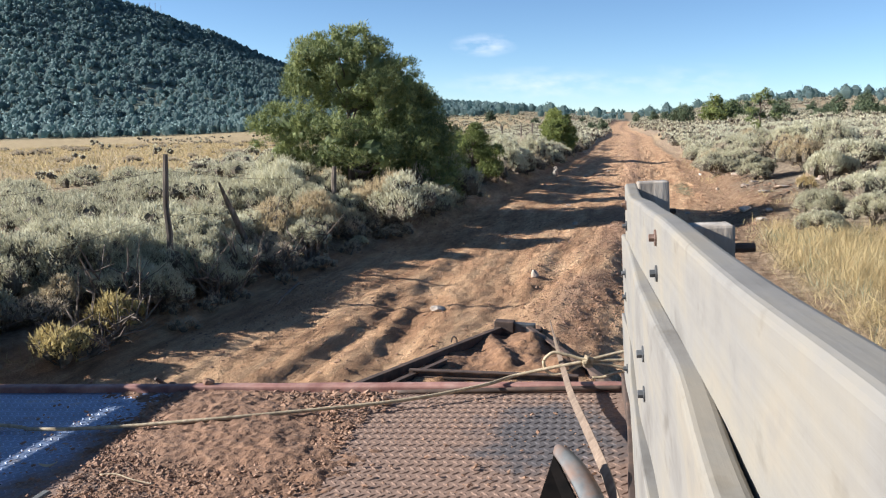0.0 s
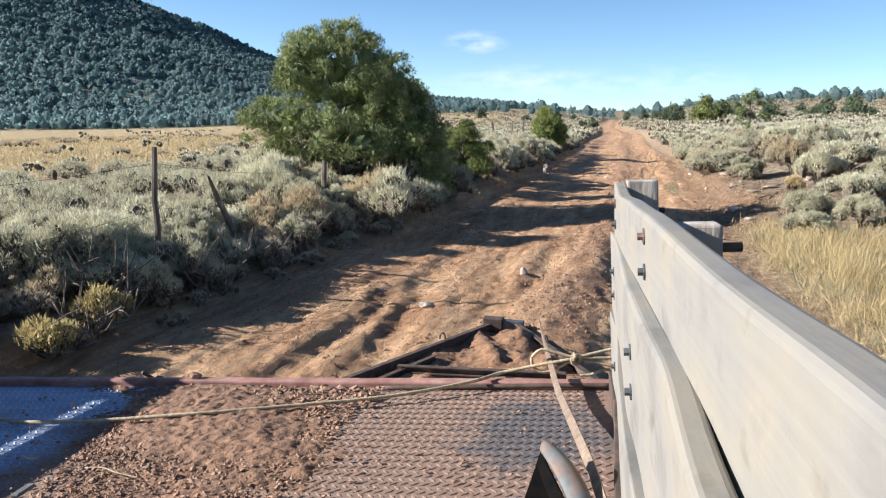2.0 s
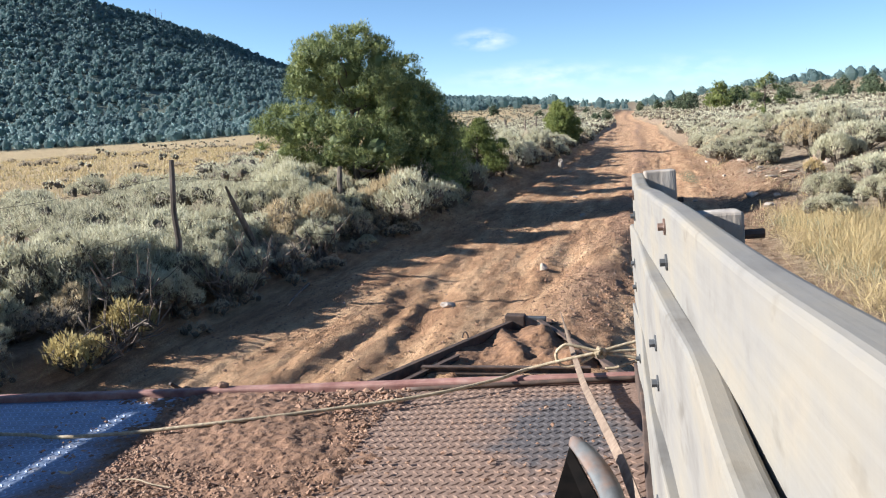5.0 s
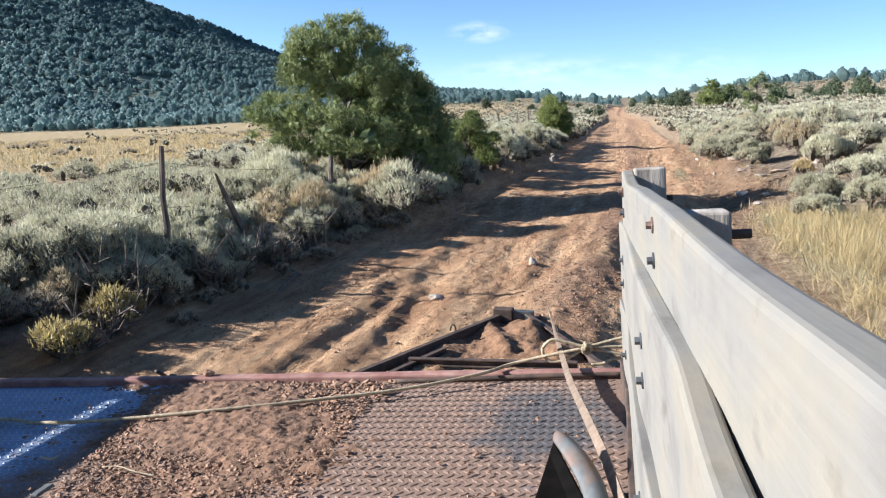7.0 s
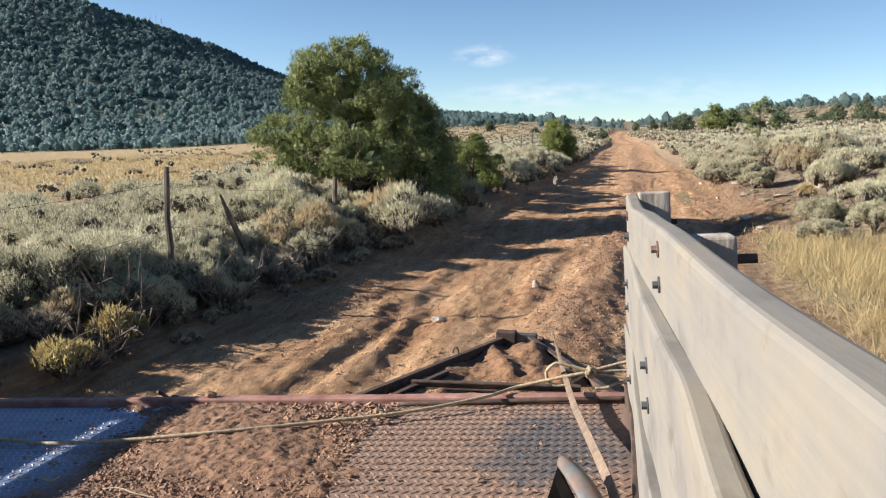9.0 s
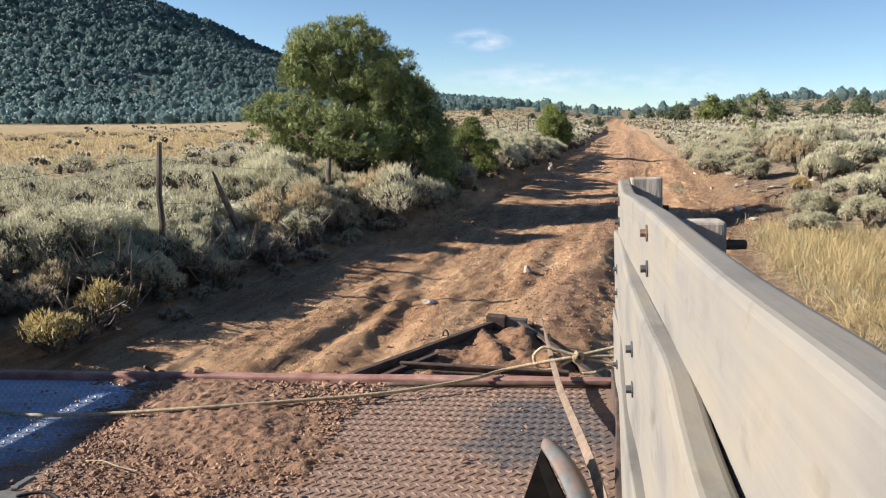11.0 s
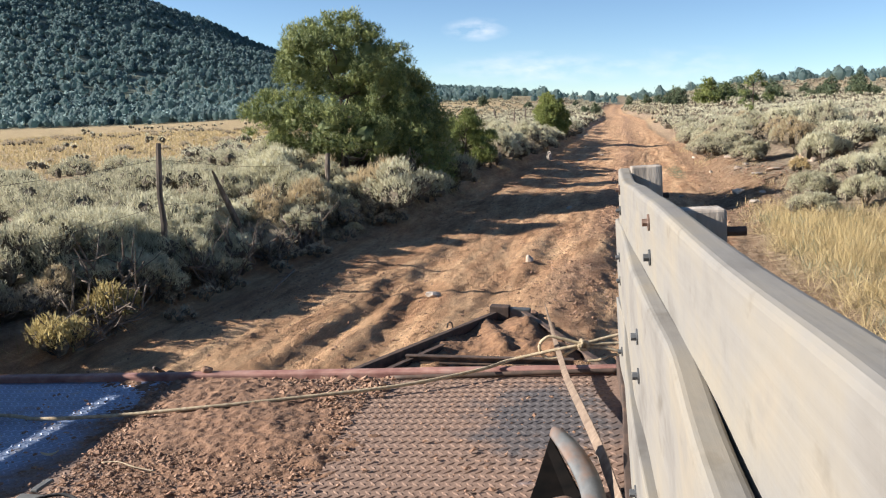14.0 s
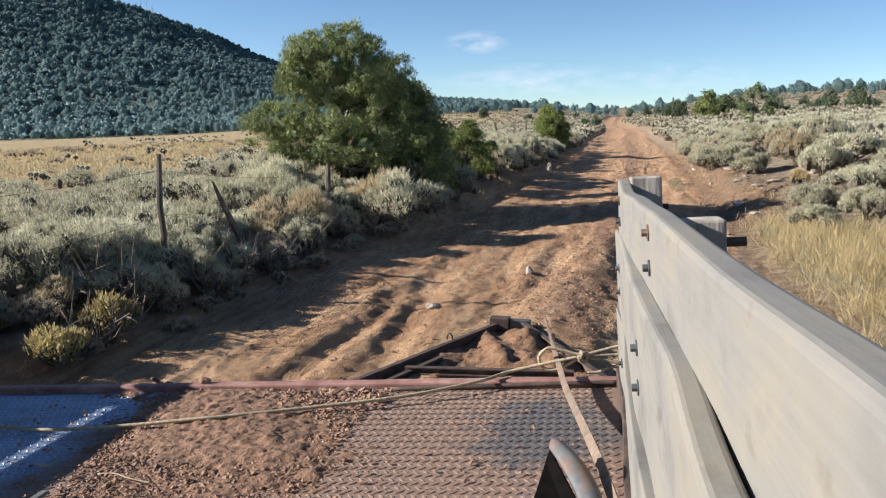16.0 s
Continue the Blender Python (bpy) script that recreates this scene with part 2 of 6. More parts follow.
def mk(name, verts, faces, material, parent=None, label="", smooth=False):
    """One mesh object from arrays; all faces have the same number of corners."""
    verts, faces = np.asarray(verts, np.float32).reshape(-1, 3), np.asarray(faces, np.int32)
    me = bpy.data.meshes.new(name)
    k = faces.shape[1]
    me.vertices.add(len(verts))
    me.vertices.foreach_set("co", verts.ravel())
    me.loops.add(faces.size)
    me.loops.foreach_set("vertex_index", faces.ravel())
    me.polygons.add(len(faces))
    me.polygons.foreach_set("loop_start", np.arange(0, faces.size, k, dtype=np.int32))
    me.update(calc_edges=True)
    me.polygons.foreach_set("use_smooth", np.full(len(faces), smooth))
    me.materials.append(material)
    ob = new(name, me)
    if parent is not None:
        ob.parent = parent
    if label:
        tagged(ob, label)
    return ob


def part(name, bm, material, parent=None, label="", smooth=False):
    """Link a bmesh as one mesh object under a thing."""
    me = bpy.data.meshes.new(name)
    for f in bm.faces:
        f.smooth = smooth
    bm.to_mesh(me)
    bm.free()
    me.materials.append(material)
    ob = new(name, me)
    if parent is not None:
        ob.parent = parent
    if label:
        tagged(ob, label)
    return ob


def unit(v):
    return v / np.maximum(np.linalg.norm(v, axis=-1, keepdims=True), 1e-9)


def kites(base, way, length, width, rng):
    """Leaf blades: four-cornered, from base along way."""
    n = len(base)
    way = unit(way)
    side = unit(np.cross(way, rng.normal(size=(n, 3)))) * (np.asarray(width).reshape(-1, 1) * 0.5)
    tip = base + way * np.asarray(length).reshape(-1, 1)
    mid = base + way * (np.asarray(length).reshape(-1, 1) * 0.55)
    v = np.stack([base, mid + side, tip, mid - side], 1).reshape(-1, 3)
    return v, np.arange(4 * n).reshape(-1, 4)


def tube(points, radii, sides=5):
    """A tapered tube along points, closed at its end by a near-zero ring."""
    pts, n = np.asarray(points, float), len(points)
    ways = unit(np.gradient(pts, axis=0))
    ref = np.where(np.abs(ways[:, 2:3]) > 0.9, [[1.0, 0, 0]], [[0, 0, 1.0]])
    a = unit(np.cross(ways, ref))
    b = np.cross(ways, a)
    ang = np.arange(sides) * 2 * np.pi / sides
    ring = a[:, None] * np.cos(ang)[None, :, None] + b[:, None] * np.sin(ang)[None, :, None]
    v = (pts[:, None] + ring * np.asarray(radii, float).reshape(-1, 1, 1)).reshape(-1, 3)
    i, j = np.meshgrid(np.arange(n - 1), np.arange(sides), indexing="ij")
    i, j = i.ravel(), j.ravel()
    k = (j + 1) % sides
    f = np.stack([i * sides + j, i * sides + k, (i + 1) * sides + k, (i + 1) * sides + j], 1)
    return v, f


def join(pieces):
    vs, fs, at = [], [], 0
    for v, f in pieces:
        vs.append(v)
        fs.append(f + at)
        at += len(v)
    return np.concatenate(vs), np.concatenate(fs)


def empty(name, m, label, category, group=""):
    e = new(name)
    e.empty_display_size = 0.2
    e.matrix_world = m
    return tagged(e, label, category, group)


def lattice(x, y, seed):
    h = np.sin(x * 127.1 + y * 311.7 + seed * 74.7) * 43758.5453
    return h - np.floor(h)


def value_noise(x, y, seed=0):
    xi, yi = np.floor(x), np.floor(y)
    u, v = x - xi, y - yi
    u, v = u * u * (3 - 2 * u), v * v * (3 - 2 * v)
    a, b = lattice(xi, yi, seed), lattice(xi + 1, yi, seed)
    c, d = lattice(xi, yi + 1, seed), lattice(xi + 1, yi + 1, seed)
    return (a * (1 - u) + b * u) * (1 - v) + (c * (1 - u) + d * u) * v - 0.5


def fractal(x, y, seed=0, octaves=4):
    return sum(value_noise(x * 2**k, y * 2**k, seed + k) * 0.5**k for k in range(octaves))


def step(a, b, x):
    s = np.clip((x - a) / (b - a), 0, 1)
    return s * s * (3 - 2 * s)


# ---- the lie of the land ----
RIDGE_AZ = [-180, -70, -46, -42, -39, -37, -35, -33, -31, -28.5, -26, -23.6, -20.2, -16.8, -13, -7.5, 0, 6, 15, 22, 40, 180]
RIDGE_EL = [4.0, 7.1, 9.0, 8.72, 8.22, 7.56, 7.04, 6.35, 5.71, 4.63, 3.7, 2.8, 1.96, 1.29, 1.07, 0.72, 0.66, 0.9, 1.05, 1.15, 1.2, 1.2]


def road_shift(y):
    return -0.044 * np.where(y > 18, (y - 18) ** 2 / (np.abs(y - 18) + 16), 0.0) + 10.0 * step(150, 480, y) + 1.2 * step(45, 85, y) * (1 - step(100, 150, y))


def road_left(y):
    return -3.75 - 1.05 * (1 - step(-15, -9, y))


def land(x, y):
    """Height of the ground."""
    x, y = np.asarray(x, float), np.asarray(y, float)
    u = x - road_shift(y)
    left, right = road_left(y), 1.2
    rise = 0.003 * np.maximum(0, y - 20) + 0.00021 * np.maximum(0, np.minimum(y, 260) - 95) ** 2
    near = np.exp(-((np.maximum(0, np.hypot(x, y + 5) - 45) / 60) ** 2))
    # carriageway with wheel tracks, a loose windrow and a few washed ruts
    wob = 0.25 * value_noise(y * 0.12, y * 0.0, 3)
    z = -0.045 * np.exp(-(((u + 2.45 + wob) / 0.5) ** 2)) - 0.04 * np.exp(-(((u - 0.3 + wob) / 0.55) ** 2))
    z += 0.045 * np.exp(-(((u + 0.8 + wob) / 0.42) ** 2)) * (0.4 + 1.2 * (value_noise(y * 0.7, 0 * y, 5) + 0.5))
    z += (0.035 * fractal(x * 0.9, y * 0.2, 11) + 0.028 * fractal(x * 3.4, y * 0.5, 17) + 0.016 * (0.5 - np.sqrt(0.03 + 4 * value_noise(x * 4.1 + 1.4 * value_noise(y * 0.5, x * 0.7, 19), y * 0.4, 21) ** 2)) + 0.017 * fractal(x * 9, y * 1.5, 23, 3) + 0.014 * fractal(x * 22, y * 9, 27, 2)) * near
    z -= 0.14 * np.exp(-(((u + 0.95) / 0.25) ** 2 + ((y - 3.6) / 0.55) ** 2))
    z -= 0.045 * np.exp(-(((u + 2.3 + 0.16 * (y + 16)) / 0.16) ** 2)) * step(-22, -19, y) * (1 - step(-13, -11, y))
    z -= 0.035 * np.exp(-(((u + 1.55 + 0.1 * (y + 15)) / 0.2) ** 2)) * step(-20, -17, y) * (1 - step(-11, -9, y))
    z -= 0.03 * np.clip(-1.2 - u, 0, 3) * (1 - step(-19, -14, y))
    # clods, tyre ruts with thrown-up edges and a ragged windrow where the drag has passed
    z += (0.016 * fractal(x * 5.2, y * 3.6, 61, 3) + 0.018 * fractal(x * 13, y * 10, 63, 2) + 0.012 * np.maximum(0, fractal(x * 2.6, y * 0.8, 65, 3) - 0.1)) * near * step(-26, -20, y)
    for rx, slope, y0, y1, deep, broad in ((-3.0, 0.02, -22.5, -13.2, 0.045, 0.11), (-2.45, -0.055, -15.6, -10.5, 0.03, 0.14), (-1.26, -0.01, -14.2, -9.5, 0.04, 0.13), (-0.35, 0.0, -16.5, -8.0, 0.03, 0.2)):
        d_ = u - rx - slope * (y - y0) - 0.16 * value_noise(y * 0.8, 0 * y, int(-rx * 100))
        span = step(y0, y0 + 0.8, y) * (1 - step(y1 - 0.8, y1, y))
        z += span * (-deep * np.exp(-((d_ / broad) ** 2)) + deep * 0.30 * np.exp(-(((np.abs(d_) - 2.1 * broad) / broad) ** 2)))
    # left bank, sage flat, meadow falling away
    lump = 0.16 * fractal(x * 0.5, y * 0.5, 31) + 0.05 * fractal(x * 2.1, y * 2.1, 37)
    z += step(left + 0.25, left - 0.75, u) * (0.20 + 0.14 * step(-11, -8, y) + lump * near) - (0.05 * np.clip(-u - 7, 0, 15) + 0.024 * np.maximum(0, -u - 22)) * (1 - step(60, 340, -u) * 0.3)
    # right: small ditch, cut bank, rising sage slope
    cut = 0.14 + 0.30 * step(-7.5, -3, y)
    z += -0.045 * np.exp(-(((u - 1.3 + 0.5 * value_noise(y * 0.5, 0 * y, 7)) / 0.22) ** 2)) * near * (0.5 + value_noise(y * 0.35, 0 * y, 8)) + step(right + 0.2, right + 1.3, u) * (cut + lump * near)
    z += step(2.2, 5.0, u) * (0.12 + 0.26 * step(-9, -2, y))
    z += 0.032 * np.maximum(0, u - 3) * (1 - step(80, 260, u)) * step(-60, 20, y) + 0.006 * np.clip(y, 0, 120) * step(2, 14, u)
    # far country
    az, far = np.degrees(np.arctan2(x, y + 12)), np.hypot(x, y + 12)
    crest = np.tan(np.radians(np.interp(az, RIDGE_AZ, RIDGE_EL))) * 660 + 1.9
    up = np.clip((far - 240) / 420, 0, 1)
    up = up * up * (1.75 - 0.75 * up)
    corridor = np.exp(-(((az + 1.0) / 5.0) ** 2))
    up = up ** (1 + 1.6 * corridor)
    rise = rise * (1 - 0.72 * corridor)
    hillside = step(-5, -18, az)
    rough = fractal(x * 0.012, y * 0.012, 41) * 14 * up * hillside * (1 - up * 0.6)
    z = z + rise * (1 - hillside * step(40, 160, -u))
    return z * (1 - up) + crest * up + rough - np.maximum(0, far - 700) * 0.05


def zones(x, y):
    u, az, far = x - road_shift(y), np.degrees(np.arctan2(x, y + 12)), np.hypot(x, y + 12)
    n = 0.5 * fractal(x * 0.9, y * 0.9, 51)
    road = step(road_left(y) - 0.7, road_left(y) - 0.05, u + n * 0.6) * (1 - step(1.15, 1.5, u + n * 0.5))
    road = road * (1 - step(600, 660, y))
    bank = step(1.1, 1.4, u) * (1 - step(2.0, 3.0, u + 1.6 * n)) * step(-9, -5, y) * (0.85 - 0.5 * step(14, 30, y)) + 0.6 * step(1.1, 1.5, u) * (1 - step(1.6, 2.2, u + n)) * (1 - step(-9, -5, y))
    mead = step(-13, -19, x + 0.10 * np.minimum(y, 80) + 8 * fractal(x * 0.06, y * 0.06, 55)) * (1 - step(-13, -2, az))
    mead = np.maximum(mead, step(1.6, 2.4, u + n) * (1 - step(7, 11, u)) * (1 - step(-10, -6.5, y + 1.5 * n)))
    mead = np.maximum(mead, 0.55 * step(45, 75, y) * step(-0.12, 0.12, fractal(x * 0.03, y * 0.03, 57)))
    hill = step(235, 275, far + 12 * n) * step(-6, -14, az) + step(300, 420, far) * (1 - step(-6, -14, az)) * 0.6
    row = np.exp(-(((u + 0.75 + 0.25 * value_noise(y * 0.12, y * 0.0, 3)) / 0.34) ** 2)) * np.clip(0.75 + 1.6 * fractal(x * 1.5, y * 0.7, 59), 0, 1) * road
    return road, bank, mead, np.clip(hill, 0, 1), row


def spaced(a, b, fine, grow, low, high):
    """Grid lines: fine between a and b, growing outwards to low and high."""
    mid = list(np.arange(a, b + 1e-6, fine))
    d, p, out = fine, b, []
    while p < high:
        d = min(d * grow, 17 if p < 900 else 200)
        p += d
        out.append(p)
    d, p, back = fine, a, []
    while p > low:
        d = min(d * grow, 17 if p > -900 else 200)
        p -= d
        back.append(p)
    return np.array(back[::-1] + mid + out)


GX, GY = spaced(-4.8, 2.2, 0.045, 1.09, -2600, 2600), spaced(-18.5, -4, 0.05, 1.035, -2600, 3200)
gx, gy = np.meshgrid(GX, GY, indexing="xy")
gz = land(gx, gy)
nx, ny = len(GX), len(GY)
ci, cj = np.meshgrid(np.arange(nx - 1), np.arange(ny - 1), indexing="xy")
quad = np.stack([cj * nx + ci, cj * nx + ci + 1, (cj + 1) * nx + ci + 1, (cj + 1) * nx + ci], -1).reshape(-1, 4)
mx_, my_ = (GX[:-1] + GX[1:]) / 2, (GY[:-1] + GY[1:]) / 2
mu = mx_[None, :] - road_shift(my_)[:, None]
on_road = ((mu > road_left(my_)[:, None] - 0.1) & (mu < 1.25) & (my_ < 175)[:, None] & (my_ > -60)[:, None]).ravel()
all_v = np.stack([gx, gy, gz], -1).reshape(-1, 3)


def sheet(name, faces):
    used, back = np.unique(faces, return_inverse=True)
    v = all_v[used]
    ob = mk(name, v, back.reshape(-1, 4), EARTH, smooth=True)
    for key, values in zip(("road", "bank", "meadow", "hill", "windrow"), zones(v[:, 0], v[:, 1])):
        a = ob.data.attributes.new(key, "FLOAT", "POINT")
        a.data.foreach_set("value", np.ascontiguousarray(values, np.float32))
    return ob


tagged(sheet("ground", quad[~on_road]), "dry earth with sage flat, golden meadow and wooded hill", "ground", kind="structure")
tagged(sheet("road", quad[on_road]), "rutted reddish dirt road with loose gravel", "road", kind="structure")


def height(x, y):
    return float(land(np.array([x]), np.array([y]))[0])


# ---- sagebrush ----


def shell(rng, lobes, count, low=-0.4, depth=0.22):
    """Points on the outside of a heap of ellipsoid lobes (x, y, z, rx, ry, rz), with their outward directions."""
    lobes = np.asarray(lobes, float)
    weight = (lobes[:, 3] * (lobes[:, 4] + lobes[:, 5])) ** 0.9
    which = rng.choice(len(lobes), count, p=weight / weight.sum())
    d = unit(rng.normal(size=(count, 3)))
    d[:, 2] = np.where(d[:, 2] < low, -d[:, 2], d[:, 2])
    p = lobes[which, :3] + d * lobes[which, 3:] * rng.uniform(1 - depth, 1.04, (count, 1))
    out = unit(d / lobes[which, 3:])
    deep = np.zeros(count, bool)
    for k, lobe in enumerate(lobes):
        deep |= (which != k) & (np.linalg.norm((p - lobe[:3]) / lobe[3:], axis=1) < 0.76)
    return p[~deep], out[~deep]


def leafage(rng, p, out, per, size, wide, up, splay, spread, loose=0.45):
    """Blades round each point whose flat sides face outwards, so that a clump is lit like a rounded form."""
    n = len(p) * per
    base = np.repeat(p, per, 0) + rng.normal(size=(n, 3)) * spread
    o = unit(np.repeat(out, per, 0) + rng.normal(size=(n, 3)) * loose)
    way = unit(o * splay + [0, 0, up] + rng.normal(size=(n, 3)) * 0.34)
    ln = (size * rng.uniform(0.55, 1.35, n))[:, None]
    side = unit(np.cross(way, o)) * ln * wide * rng.uniform(0.35, 0.65, (n, 1))
    v = np.stack([base - side, base + side, base + way * ln], 1).reshape(-1, 3)
    return v, np.arange(3 * n).reshape(-1, 3)


def lobe_cores(rng, lobes, shrink, around=6, rings=4):
    """A small rough ellipsoid inside each lobe."""
    lobes = np.asarray(lobes, float)
    th, ph = np.meshgrid(np.arange(around) * 2 * np.pi / around, np.linspace(-0.9, 1.3, rings), indexing="ij")
    ball = np.stack([np.cos(ph) * np.cos(th), np.cos(ph) * np.sin(th), np.sin(ph)], -1).reshape(-1, 3)
    m = len(ball)
    v = lobes[:, None, :3] + ball[None] * lobes[:, None, 3:] * shrink * rng.uniform(0.82, 1.15, (len(lobes), m, 1))
    i, j = np.meshgrid(np.arange(around), np.arange(rings - 1), indexing="ij")
    a, b = i * rings + j, ((i + 1) % around) * rings + j
    fan = np.arange(1, around - 1)
    f = np.concatenate([np.stack([a, b, b + 1], -1).reshape(-1, 3), np.stack([a, b + 1, a + 1], -1).reshape(-1, 3),
                        np.stack([0 * fan + rings - 1, fan * rings + rings - 1, (fan + 1) * rings + rings - 1], -1), np.stack([0 * fan, (fan + 1) * rings, fan * rings], -1)])
    return v.reshape(-1, 3), (f[None] + (np.arange(len(lobes)) * m)[:, None, None]).reshape(-1, 3)


def sage_lobes(rng, radius, tall, count):
    """The rounded heads that make up one shrub."""
    th, rho = np.arange(count) * 2.4 + rng.uniform(0, 0.9, count), np.sqrt((np.arange(count) + rng.uniform(0.1, 0.9, count)) / count) * 0.78
    z = tall * (0.67 - 0.42 * rho**2) * rng.uniform(0.78, 1.12, count)
    flat = radius * rng.uniform(0.24, 0.40, count)
    return np.stack([rho * radius * np.cos(th), rho * radius * np.sin(th), z, flat, flat * rng.uniform(0.85, 1.15, count), tall * rng.uniform(0.2, 0.36, count)], 1)


def sage_blades(rng, lobes, sprigs, per, size, wide):
    """Fine upright sprigs over the heads of a shrub."""
    p, out = shell(rng, lobes, sprigs, -0.25)
    return leafage(rng, p, out, per, size, wide, 1.0, 0.75, size * 0.36)


def sage_stems(rng, radius, tall, count):
    out = []
    for k in range(count):
        th, rr = rng.uniform(0, 6.28), radius * rng.uniform(0.25, 0.95)
        end = np.array([rr * np.cos(th), rr * np.sin(th), tall * rng.uniform(0.55, 0.9) * (1 - 0.35 * (rr / radius) ** 2)])
        s = np.linspace(0, 1, 5)[:, None]
        pts = end * s * [1, 1, 0] * (0.35 + 0.65 * s) + end * [0, 0, 1] * s + rng.normal(size=(5, 3)) * 0.035 * s
        pts[0] += rng.normal(size=3) * [0.04, 0.04, 0] - [0, 0, 0.06]
        r0 = rng.uniform(0.007, 0.017)
        out.append(tube(pts, r0 * np.linspace(1, 0.25, 5), 4))
        for _ in range(1):
            a = pts[rng.integers(1, 4)]
            tip = a + rng.normal(size=3) * [0.13, 0.13, 0.06] + [0, 0, 0.07]
            out.append(tube(np.array([a, (a + tip) / 2 + rng.normal(size=3) * 0.015, tip]), [0.006, 0.005, 0.0025], 3))
    return join(out)


def sagebrush(seed, radius, tall, leaf=SAGE, sprigs=1500, label="silver-grey sagebrush with feathery upright sprigs", wide=0.20, size=0.058, heads=11, core=0.7):
    rng = np.random.default_rng(seed)
    root = empty("sagebrush", Matrix.Identity(4), label, "shrub", "roadside shrubs")
    lobes = sage_lobes(rng, radius, tall, heads)
    tagged(mk("woody_base", *sage_stems(rng, radius, tall, 12), TWIG, root), "bare brown woody stems", kind="stuff")
    tagged(mk("twig_core", *lobe_cores(rng, lobes, core), TANGLE, root), "dark dense tangle of inner twigs", kind="stuff")
    mk("foliage", *sage_blades(rng, lobes, sprigs, 6, size, wide), leaf, root)
    return root


# trees and clear spots that shrubs keep away from: x, y, radius
CLEAR = [(-6.5, 11.2, 1.0), (-5.9, 9.7, 0.75), (-4.85, 2.1, 0.6), (-4.6, -0.95, 0.45), (-5.14, -16.82, 0.45), (-5.17, -16.14, 0.45), (-4.75, -17.3, 0.8), (-4.75, -16.0, 0.8), (-4.9, -15.2, 0.45), (-4.4, -14.2, 0.5), (-4.4, -13.0, 0.4), (-4.65, -8.6, 0.4), (-4.7, -9.6, 0.4), (-6.0, -7.2, 1.0), (-5.45, -5.2, 0.75), (-4.35, -2.6, 0.8), (-4.25, -3.9, 0.6), (-4.5, 17.4, 0.9), (-5.9, 1.0, 0.5), (6.4, 29.4, 0.5), (3.75, -2.6, 1.0), (-3.35, 7.33, 0.45), (-4.9, 0.3, 0.55)]


def sage_cover(x, y):
    """How likely a shrub grows at a place."""
    u, (road, bank, mead, hill, row) = x - road_shift(y), zones(x, y)
    ok = ((u < road_left(y) - 0.22) | (u > 2.45 - 0.5 * step(4, 12, y) + 0.25 * np.sin(y * 0.9) + 0.95 * step(-8.5, -6.5, y) * (1 - step(-1.8, -0.2, y)))).astype(float)
    ok *= np.where((u > 1) & (y < -7.5) & (u < 7.5), 0.16, 1.0)
    ok *= np.where(mead > 0.5, np.where(u < 0, 0.035 + 0.4 * step(-24, -10, np.degrees(np.arctan2(x, y + 12))), 0.35), 1.0) * (hill < 0.4)
    for cx, cy, cr in CLEAR:
        ok *= np.hypot(x - cx, y - cy) > cr
    return ok


def scatter(x0, x1, y0, y1, gap, rng, keep=1.0):
    gx_, gy_ = np.meshgrid(np.arange(x0, x1, gap), np.arange(y0, y1, gap))
    x = gx_.ravel() + rng.uniform(-0.5, 0.5, gx_.size) * gap
    y = gy_.ravel() + rng.uniform(-0.5, 0.5, gx_.size) * gap
    take = rng.uniform(0, 1, x.size) < sage_cover(x, y) * keep
    return x[take], y[take]


NEAR_BOX = (-8.2, 5.6, -23.0, 15.5)
BROWN = "half-dead brown-grey sagebrush with thin leaves"
SAGES = [sagebrush(100 + k, r, h) for k, (r, h) in enumerate(((0.52, 0.80), (0.68, 0.86), (0.46, 0.70), (0.76, 0.80), (0.52, 0.98)))]
SAGES += [sagebrush(110, 0.52, 0.68, GREYSAGE, 430, BROWN, core=0.6), sagebrush(111, 0.56, 0.95, SAGE, 900, wide=0.16, size=0.07), sagebrush(112, 0.64, 0.70, GREYSAGE, 320, BROWN, core=0.55, heads=8),
          sagebrush(113, 0.46, 0.84, DRYSAGE, 640, "straw-tinted sagebrush gone to seed", 0.17, 0.072), sagebrush(114, 0.6, 0.72, GREYSAGE, 200, "nearly leafless sagebrush of grey twigs", core=0.5, heads=7)]
rng = np.random.default_rng(21)
sx, sy = scatter(NEAR_BOX[0], NEAR_BOX[1], NEAR_BOX[2], NEAR_BOX[3], 1.08, rng, 0.9)
ey = np.r_[np.arange(-23, 24, 0.82), np.arange(4, 22, 1.0)]
ey = ey + rng.uniform(-0.3, 0.3, len(ey))
ex = np.where(np.arange(len(ey)) < len(ey) - 18, road_left(ey) - rng.uniform(0.3, 0.7, len(ey)) - 0.25 * (ey < -11), rng.uniform(1.95, 2.4, len(ey))) + road_shift(ey)
free_ = np.all([np.hypot(ex - cx, ey - cy) > cr for cx, cy, cr in CLEAR], 0)
FILL = [(2.65, -8.6), (3.7, -7.6), (4.6, -9.4), (3.1, -6.3), (-6.0, -16.9), (-6.5, -17.6), (-6.2, -16.2), (-6.9, -16.8), (-6.0, -15.4), (-5.6, -14.8), (-5.55, -14.0), (-6.6, -15.4), (-7.4, -17.2), (-7.3, -16.0), (-6.0, -17.8), (-5.7, -13.2), (-6.2, -13.7), (-5.5, -12.3), (-6.1, -13.0), (-6.3, -14.5), (-5.35, -11.3)]
sx, sy = np.r_[sx, ex[free_], [q[0] for q in FILL]], np.r_[sy, ey[free_], [q[1] for q in FILL]]
order = np.argsort(np.abs(sx + 0.3))[:295]
